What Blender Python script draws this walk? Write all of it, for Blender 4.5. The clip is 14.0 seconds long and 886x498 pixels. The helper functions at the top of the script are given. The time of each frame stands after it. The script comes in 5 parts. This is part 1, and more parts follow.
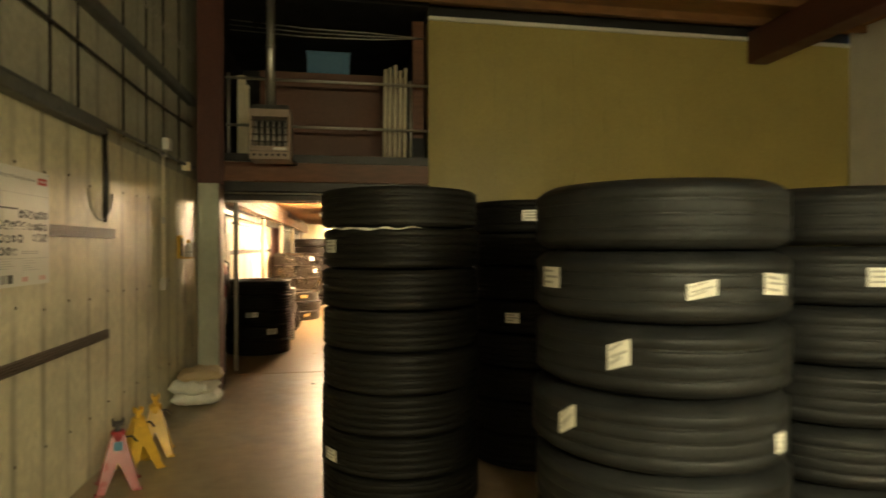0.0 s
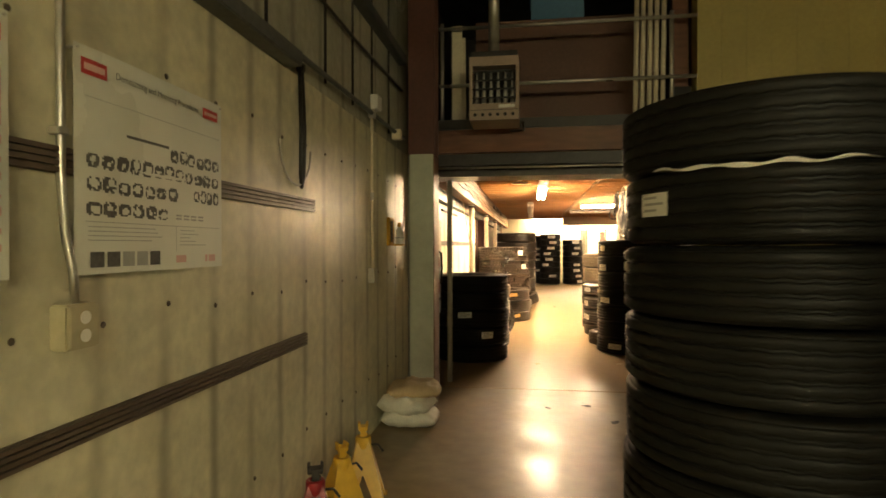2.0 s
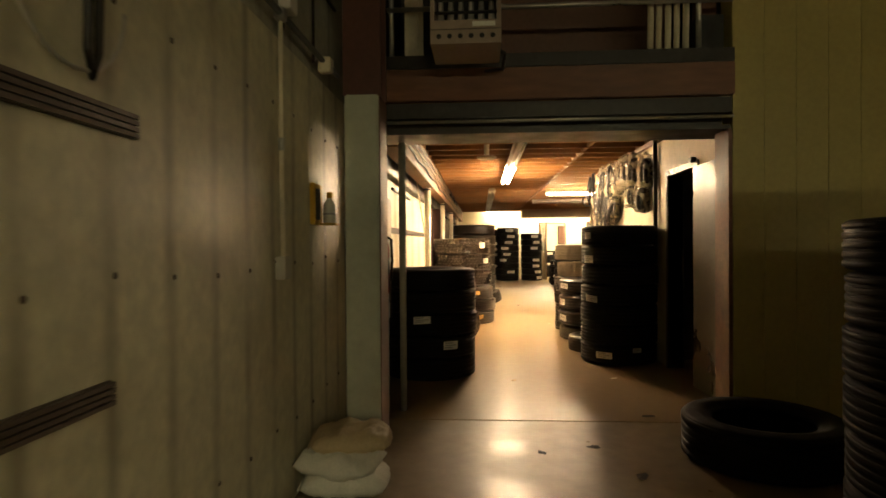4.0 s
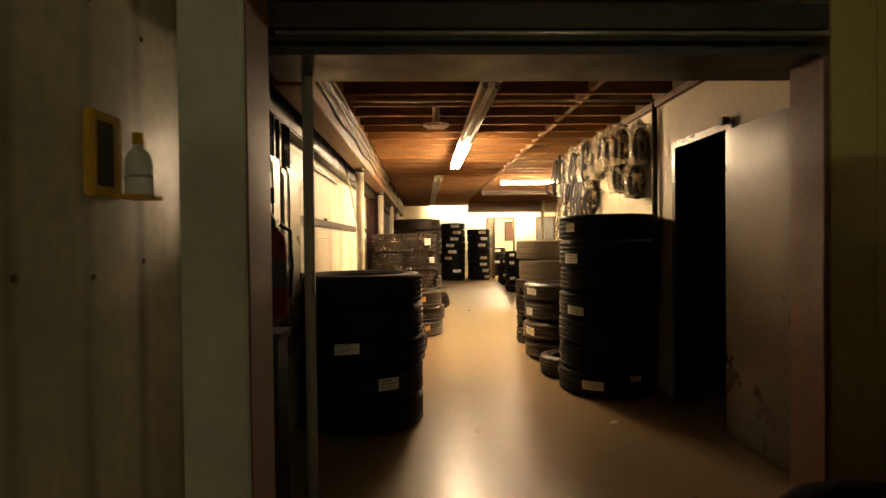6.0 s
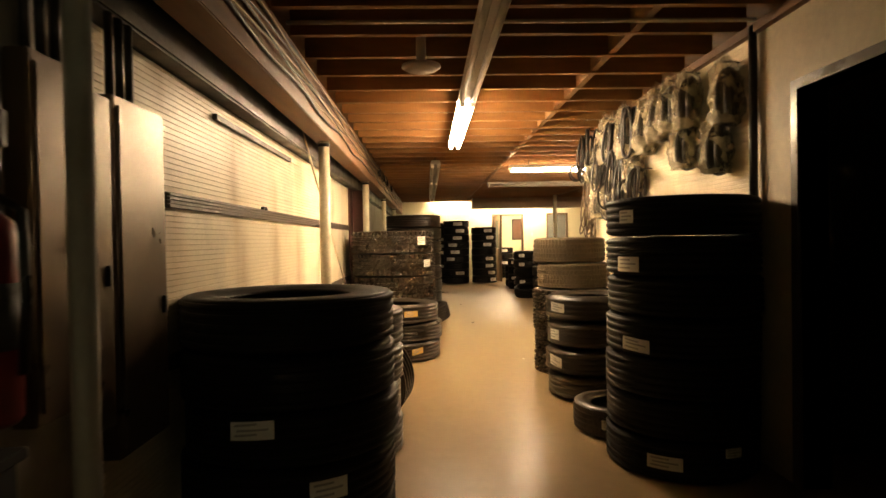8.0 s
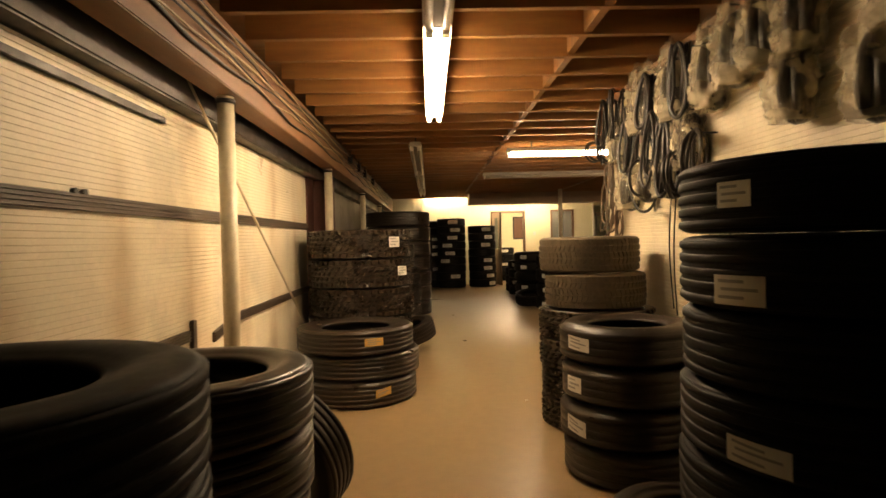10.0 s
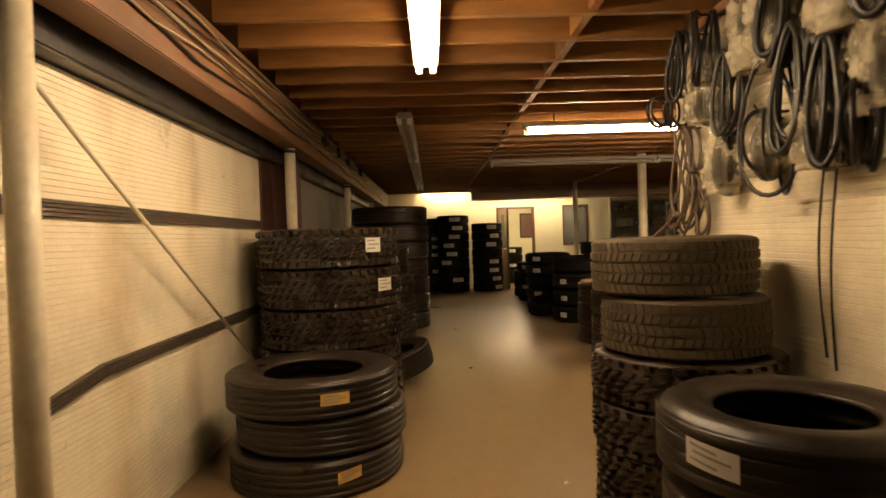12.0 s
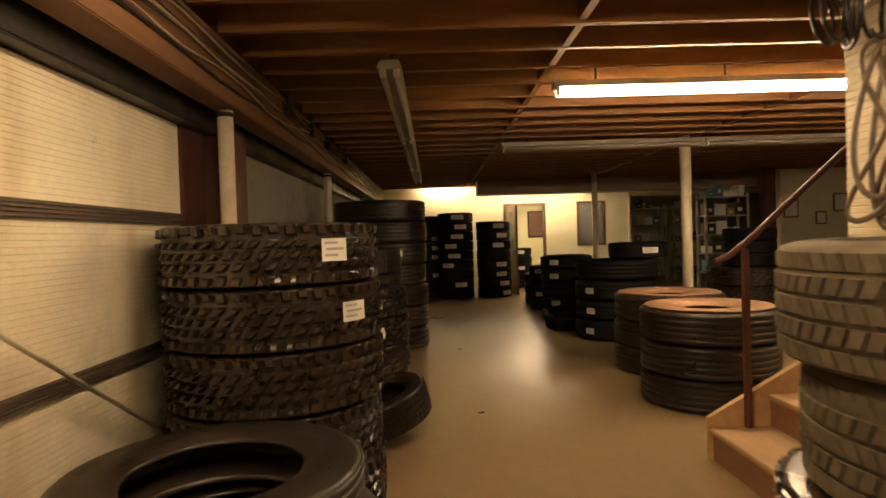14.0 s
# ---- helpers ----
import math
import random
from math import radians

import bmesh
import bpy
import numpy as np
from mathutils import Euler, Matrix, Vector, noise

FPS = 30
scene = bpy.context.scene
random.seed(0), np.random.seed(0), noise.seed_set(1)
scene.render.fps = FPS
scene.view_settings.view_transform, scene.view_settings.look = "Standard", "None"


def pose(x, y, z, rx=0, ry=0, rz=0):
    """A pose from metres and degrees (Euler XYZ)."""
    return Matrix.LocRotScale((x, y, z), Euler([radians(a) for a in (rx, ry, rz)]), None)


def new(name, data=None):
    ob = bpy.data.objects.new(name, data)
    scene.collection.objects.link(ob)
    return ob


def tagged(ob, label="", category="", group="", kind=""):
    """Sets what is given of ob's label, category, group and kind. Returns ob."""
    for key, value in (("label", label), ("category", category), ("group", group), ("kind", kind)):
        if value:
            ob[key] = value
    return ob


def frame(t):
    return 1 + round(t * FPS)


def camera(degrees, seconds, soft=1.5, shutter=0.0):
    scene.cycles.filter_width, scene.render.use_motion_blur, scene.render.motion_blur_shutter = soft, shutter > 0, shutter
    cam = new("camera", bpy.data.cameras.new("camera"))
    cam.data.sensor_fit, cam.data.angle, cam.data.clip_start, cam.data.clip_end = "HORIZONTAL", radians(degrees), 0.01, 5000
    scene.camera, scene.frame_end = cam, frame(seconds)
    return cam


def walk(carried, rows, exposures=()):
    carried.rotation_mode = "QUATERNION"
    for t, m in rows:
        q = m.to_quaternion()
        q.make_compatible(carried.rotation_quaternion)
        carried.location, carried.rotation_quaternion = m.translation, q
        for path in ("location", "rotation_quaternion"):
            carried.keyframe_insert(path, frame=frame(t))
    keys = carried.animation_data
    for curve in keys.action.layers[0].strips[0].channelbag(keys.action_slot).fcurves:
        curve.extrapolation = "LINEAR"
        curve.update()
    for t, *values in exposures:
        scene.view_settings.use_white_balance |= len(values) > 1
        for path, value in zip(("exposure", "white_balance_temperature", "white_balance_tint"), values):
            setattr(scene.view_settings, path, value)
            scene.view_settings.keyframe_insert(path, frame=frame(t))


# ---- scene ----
cam = camera(74.2, 14.0, soft=1.6, shutter=0.5)
# seconds, x, y, z, yaw, pitch, roll
ROWS = [
    (0.0, 0.010, -0.001, 1.557, -9.832, -0.263, 0.005),
    (0.5, -0.078, 0.440, 1.520, -2.030, -0.241, 0.100),
    (1.0, -0.196, 0.839, 1.477, 3.981, -0.192, 0.037),
    (1.5, -0.336, 1.199, 1.450, 6.364, -0.237, 0.056),
    (2.0, -0.447, 1.550, 1.427, 8.516, -0.310, 0.142),
    (2.5, -0.568, 1.878, 1.385, 10.057, -0.324, 0.177),
    (3.0, -0.638, 2.235, 1.351, 8.946, -0.423, 0.121),
    (3.5, -0.657, 2.644, 1.363, 6.115, -0.514, 0.259),
    (4.0, -0.673, 3.070, 1.317, 3.714, -0.551, 0.429),
    (6.5, -0.735, 5.167, 1.294, -2.282, -0.889, 0.665),
    (7.0, -0.724, 5.599, 1.287, -2.160, -0.863, 0.679),
    (7.5, -0.632, 6.033, 1.281, -2.435, -0.893, 0.757),
    (8.0, -0.579, 6.434, 1.280, -1.510, -0.881, 0.924),
    (10.5, -0.286, 8.433, 1.294, -1.280, -0.947, 1.471),
    (11.0, -0.282, 8.833, 1.300, -1.221, -1.021, 1.613),
    (11.5, -0.261, 9.211, 1.291, -1.306, -1.040, 1.769),
    (12.0, -0.247, 9.581, 1.308, -1.097, -1.063, 1.765),
    (12.5, -0.263, 9.953, 1.306, -1.417, -1.075, 1.742),
    (13.0, -0.237, 10.336, 1.284, -1.942, -1.092, 1.814),
    (13.5, -0.219, 10.700, 1.293, -1.497, -1.086, 1.856),
    (14.0, -0.221, 11.070, 1.313, -0.985, -1.085, 1.791),
]
EXPOSURES = [(0.0, 2.55), (0.5, 2.95), (1.0, 2.85), (1.5, 2.55), (2.0, 2.4), (2.5, 2.2), (3.0, 1.95), (4.0, 1.6), (6.5, 1.1), (7.5, 1.0), (8.2, 0.85), (10.3, 0.0), (11.0, -0.15), (12.5, -0.47), (14.0, -0.38)]
walk(cam, [(t, pose(x, y, z, 90 + pitch, roll, yaw)) for t, x, y, z, yaw, pitch, roll in ROWS], EXPOSURES)

# ---- world and large lights ----
world = bpy.data.worlds.new("world")
scene.world = world
world.use_nodes = True
sky = world.node_tree.nodes.new("ShaderNodeTexSky")
sky.sky_type, sky.sun_disc = "NISHITA", False
sky.sun_elevation, sky.sun_rotation = radians(35), radians(200)
world.node_tree.links.new(sky.outputs["Color"], world.node_tree.nodes["Background"].inputs["Color"])
world.node_tree.nodes["Background"].inputs["Strength"].default_value = 0.08


TUBE_POWER = 90.0
TUBE_COLOUR = (1.0, 0.72, 0.43)
SHOP_POWER = 36.0
SHOP_COLOUR = (1.0, 0.90, 0.52)


# ---- materials ----
def shader(name, base, rough=0.6, metal=0.0, var=0.25, soft=0.12, fine=40.0, coarse=3.0, bump=0.15, dirt=None, dirt_at=0.6, stretch=(1, 1, 1), rvar=0.12, specular=0.5, rand=0.0):
    """A surface with grain and larger patches, relief and, where wanted, a second colour in stains."""
    m = bpy.data.materials.new(name)
    m.use_nodes = True
    nt = m.node_tree
    b = nt.nodes["Principled BSDF"]
    node, link = nt.nodes.new, nt.links.new
    co = node("ShaderNodeTexCoord")
    mp = node("ShaderNodeMapping")
    mp.inputs["Scale"].default_value = stretch
    mp.inputs["Location"].default_value = (0.13, 0.21, 0.37)
    link(co.outputs["Object"], mp.inputs["Vector"])
    n1, n2 = node("ShaderNodeTexNoise"), node("ShaderNodeTexNoise")
    n1.inputs["Scale"].default_value, n1.inputs["Detail"].default_value = fine, 6
    n2.inputs["Scale"].default_value, n2.inputs["Detail"].default_value = coarse, 5
    link(mp.outputs[0], n1.inputs["Vector"])
    link(mp.outputs[0], n2.inputs["Vector"])
    add = node("ShaderNodeMath")
    add.operation = "ADD"
    link(n1.outputs["Fac"], add.inputs[0])
    link(n2.outputs["Fac"], add.inputs[1])
    rng = node("ShaderNodeMapRange")
    rng.inputs["From Min"].default_value, rng.inputs["From Max"].default_value = 0.5, 1.5
    rng.inputs["To Min"].default_value, rng.inputs["To Max"].default_value = 1 - 1.43 * var, 1 + 1.43 * var
    link(add.outputs[0], rng.inputs["Value"])
    col = node("ShaderNodeVectorMath")
    col.operation = "SCALE"
    col.inputs[0].default_value = base
    link(rng.outputs[0], col.inputs["Scale"])
    out = col.outputs[0]
    if rand:
        info = node("ShaderNodeObjectInfo")
        r2 = node("ShaderNodeMapRange")
        r2.inputs["To Min"].default_value, r2.inputs["To Max"].default_value = 1 - rand, 1 + rand
        link(info.outputs["Random"], r2.inputs["Value"])
        c2 = node("ShaderNodeVectorMath")
        c2.operation = "SCALE"
        link(out, c2.inputs[0])
        link(r2.outputs[0], c2.inputs["Scale"])
        out = c2.outputs[0]
    if dirt:
        n3 = node("ShaderNodeTexNoise")
        n3.inputs["Scale"].default_value, n3.inputs["Detail"].default_value, n3.inputs["Roughness"].default_value = coarse * 0.6, 8, 0.65
        link(mp.outputs[0], n3.inputs["Vector"])
        r3 = node("ShaderNodeMapRange")
        r3.inputs["From Min"].default_value, r3.inputs["From Max"].default_value = dirt_at - 0.5 * soft, dirt_at + soft
        link(n3.outputs["Fac"], r3.inputs["Value"])
        mx = node("ShaderNodeMix")
        mx.data_type = "RGBA"
        link(r3.outputs[0], mx.inputs[0])
        link(out, mx.inputs[6])
        mx.inputs[7].default_value = (*dirt, 1)
        out = mx.outputs[2]
    link(out, b.inputs["Base Color"])
    rr = node("ShaderNodeMapRange")
    rr.inputs["From Min"].default_value, rr.inputs["From Max"].default_value = 0.2, 0.8
    rr.inputs["To Min"].default_value, rr.inputs["To Max"].default_value = max(0.03, rough - 1.5 * rvar), min(1, rough + 1.5 * rvar)
    link(n2.outputs["Fac"], rr.inputs["Value"])
    link(rr.outputs[0], b.inputs["Roughness"])
    b.inputs["Metallic"].default_value = metal
    b.inputs["Specular IOR Level"].default_value = specular
    if bump:
        bp = node("ShaderNodeBump")
        bp.inputs["Strength"].default_value, bp.inputs["Distance"].default_value = bump, 0.01
        link(n1.outputs["Fac"], bp.inputs["Height"])
        link(bp.outputs[0], b.inputs["Normal"])
    return m


def streaked(name, base, streak, spacing, rough=0.6, along="Y", width=0.055, force=0.8, grain=0.2, fine=18):
    """Painted wall with dirt run down in vertical streaks at the fixings, one every spacing metres, and scuffs."""
    m = shader(name, base, rough, var=grain, fine=fine, coarse=2.2, bump=0.3 * grain, dirt=tuple(0.62 * c for c in base), dirt_at=0.6, soft=0.2)
    nt = m.node_tree
    node, link = nt.nodes.new, nt.links.new
    b = nt.nodes["Principled BSDF"]
    old = b.inputs["Base Color"].links[0].from_socket
    co = node("ShaderNodeTexCoord")
    sp = node("ShaderNodeSeparateXYZ")
    link(co.outputs["Object"], sp.inputs[0])
    warp = node("ShaderNodeTexNoise")
    warp.inputs["Scale"].default_value = 1.3
    link(co.outputs["Object"], warp.inputs["Vector"])
    wa = node("ShaderNodeMath")
    wa.operation = "MULTIPLY_ADD"
    wa.inputs[1].default_value = 0.05 + 2 * (width - 0.055)
    link(warp.outputs["Fac"], wa.inputs[0])
    link(sp.outputs[along], wa.inputs[2])
    pp = node("ShaderNodeMath")
    pp.operation = "PINGPONG"
    pp.inputs[1].default_value = spacing / 2
    link(wa.outputs[0], pp.inputs[0])
    edge = node("ShaderNodeMapRange")
    edge.inputs["From Min"].default_value, edge.inputs["From Max"].default_value = 0.0, width
    edge.inputs["To Min"].default_value, edge.inputs["To Max"].default_value = 1, 0
    edge.interpolation_type = "SMOOTHSTEP"
    link(pp.outputs[0], edge.inputs["Value"])
    mp = node("ShaderNodeMapping")
    mp.inputs["Scale"].default_value = (1.2, 1.2, 0.5)
    link(co.outputs["Object"], mp.inputs["Vector"])
    br = node("ShaderNodeTexNoise")
    br.inputs["Scale"].default_value, br.inputs["Detail"].default_value = 2.6, 6
    link(mp.outputs[0], br.inputs["Vector"])
    brr = node("ShaderNodeMapRange")
    brr.inputs["From Min"].default_value, brr.inputs["From Max"].default_value = 0.32, 0.62
    brr.inputs["To Max"].default_value = force
    link(br.outputs["Fac"], brr.inputs["Value"])
    mu = node("ShaderNodeMath")
    mu.operation = "MULTIPLY"
    link(edge.outputs[0], mu.inputs[0])
    link(brr.outputs[0], mu.inputs[1])
    mx = node("ShaderNodeMix")
    mx.data_type = "RGBA"
    link(mu.outputs[0], mx.inputs[0])
    link(old, mx.inputs[6])
    mx.inputs[7].default_value = (*streak, 1)
    link(mx.outputs[2], b.inputs["Base Color"])
    return m


def glow(name, colour, strength):
    m = bpy.data.materials.new(name)
    m.use_nodes = True
    b = m.node_tree.nodes["Principled BSDF"]
    b.inputs["Base Color"].default_value = (0.9, 0.9, 0.9, 1)
    b.inputs["Emission Color"].default_value = (*colour, 1)
    b.inputs["Emission Strength"].default_value = strength
    return m


def film_plastic(name):
    m = bpy.data.materials.new(name)
    m.use_nodes = True
    b = m.node_tree.nodes["Principled BSDF"]
    b.inputs["Base Color"].default_value = (0.80, 0.70, 0.50, 1)
    b.inputs["Roughness"].default_value = 0.12
    b.inputs["Specular IOR Level"].default_value = 1.0
    node, link = m.node_tree.nodes.new, m.node_tree.links.new
    co, cells, fold, haze, al, bp = (node("ShaderNode" + k) for k in ("TexCoord", "TexVoronoi", "TexNoise", "TexNoise", "MapRange", "Bump"))
    cells.feature = "DISTANCE_TO_EDGE"
    cells.inputs["Scale"].default_value = 24
    fold.inputs["Scale"].default_value, fold.inputs["Detail"].default_value = 16, 5
    haze.inputs["Scale"].default_value, haze.inputs["Detail"].default_value = 9, 6
    bend = node("ShaderNodeMix")
    bend.data_type = "VECTOR"
    bend.inputs[0].default_value = 0.12
    for n in (fold, haze):
        link(co.outputs["Object"], n.inputs["Vector"])
    link(co.outputs["Object"], bend.inputs[4])
    link(fold.outputs["Color"], bend.inputs[5])
    link(bend.outputs[1], cells.inputs["Vector"])
    al.inputs["From Min"].default_value, al.inputs["From Max"].default_value = 0.35, 0.66
    al.inputs["To Min"].default_value, al.inputs["To Max"].default_value = 0.10, 0.56
    link(haze.outputs["Fac"], al.inputs["Value"])
    link(al.outputs[0], b.inputs["Alpha"])
    bp.inputs["Strength"].default_value, bp.inputs["Distance"].default_value = 0.5, 0.025
    link(cells.outputs["Distance"], bp.inputs["Height"])
    link(bp.outputs[0], b.inputs["Normal"])
    return m


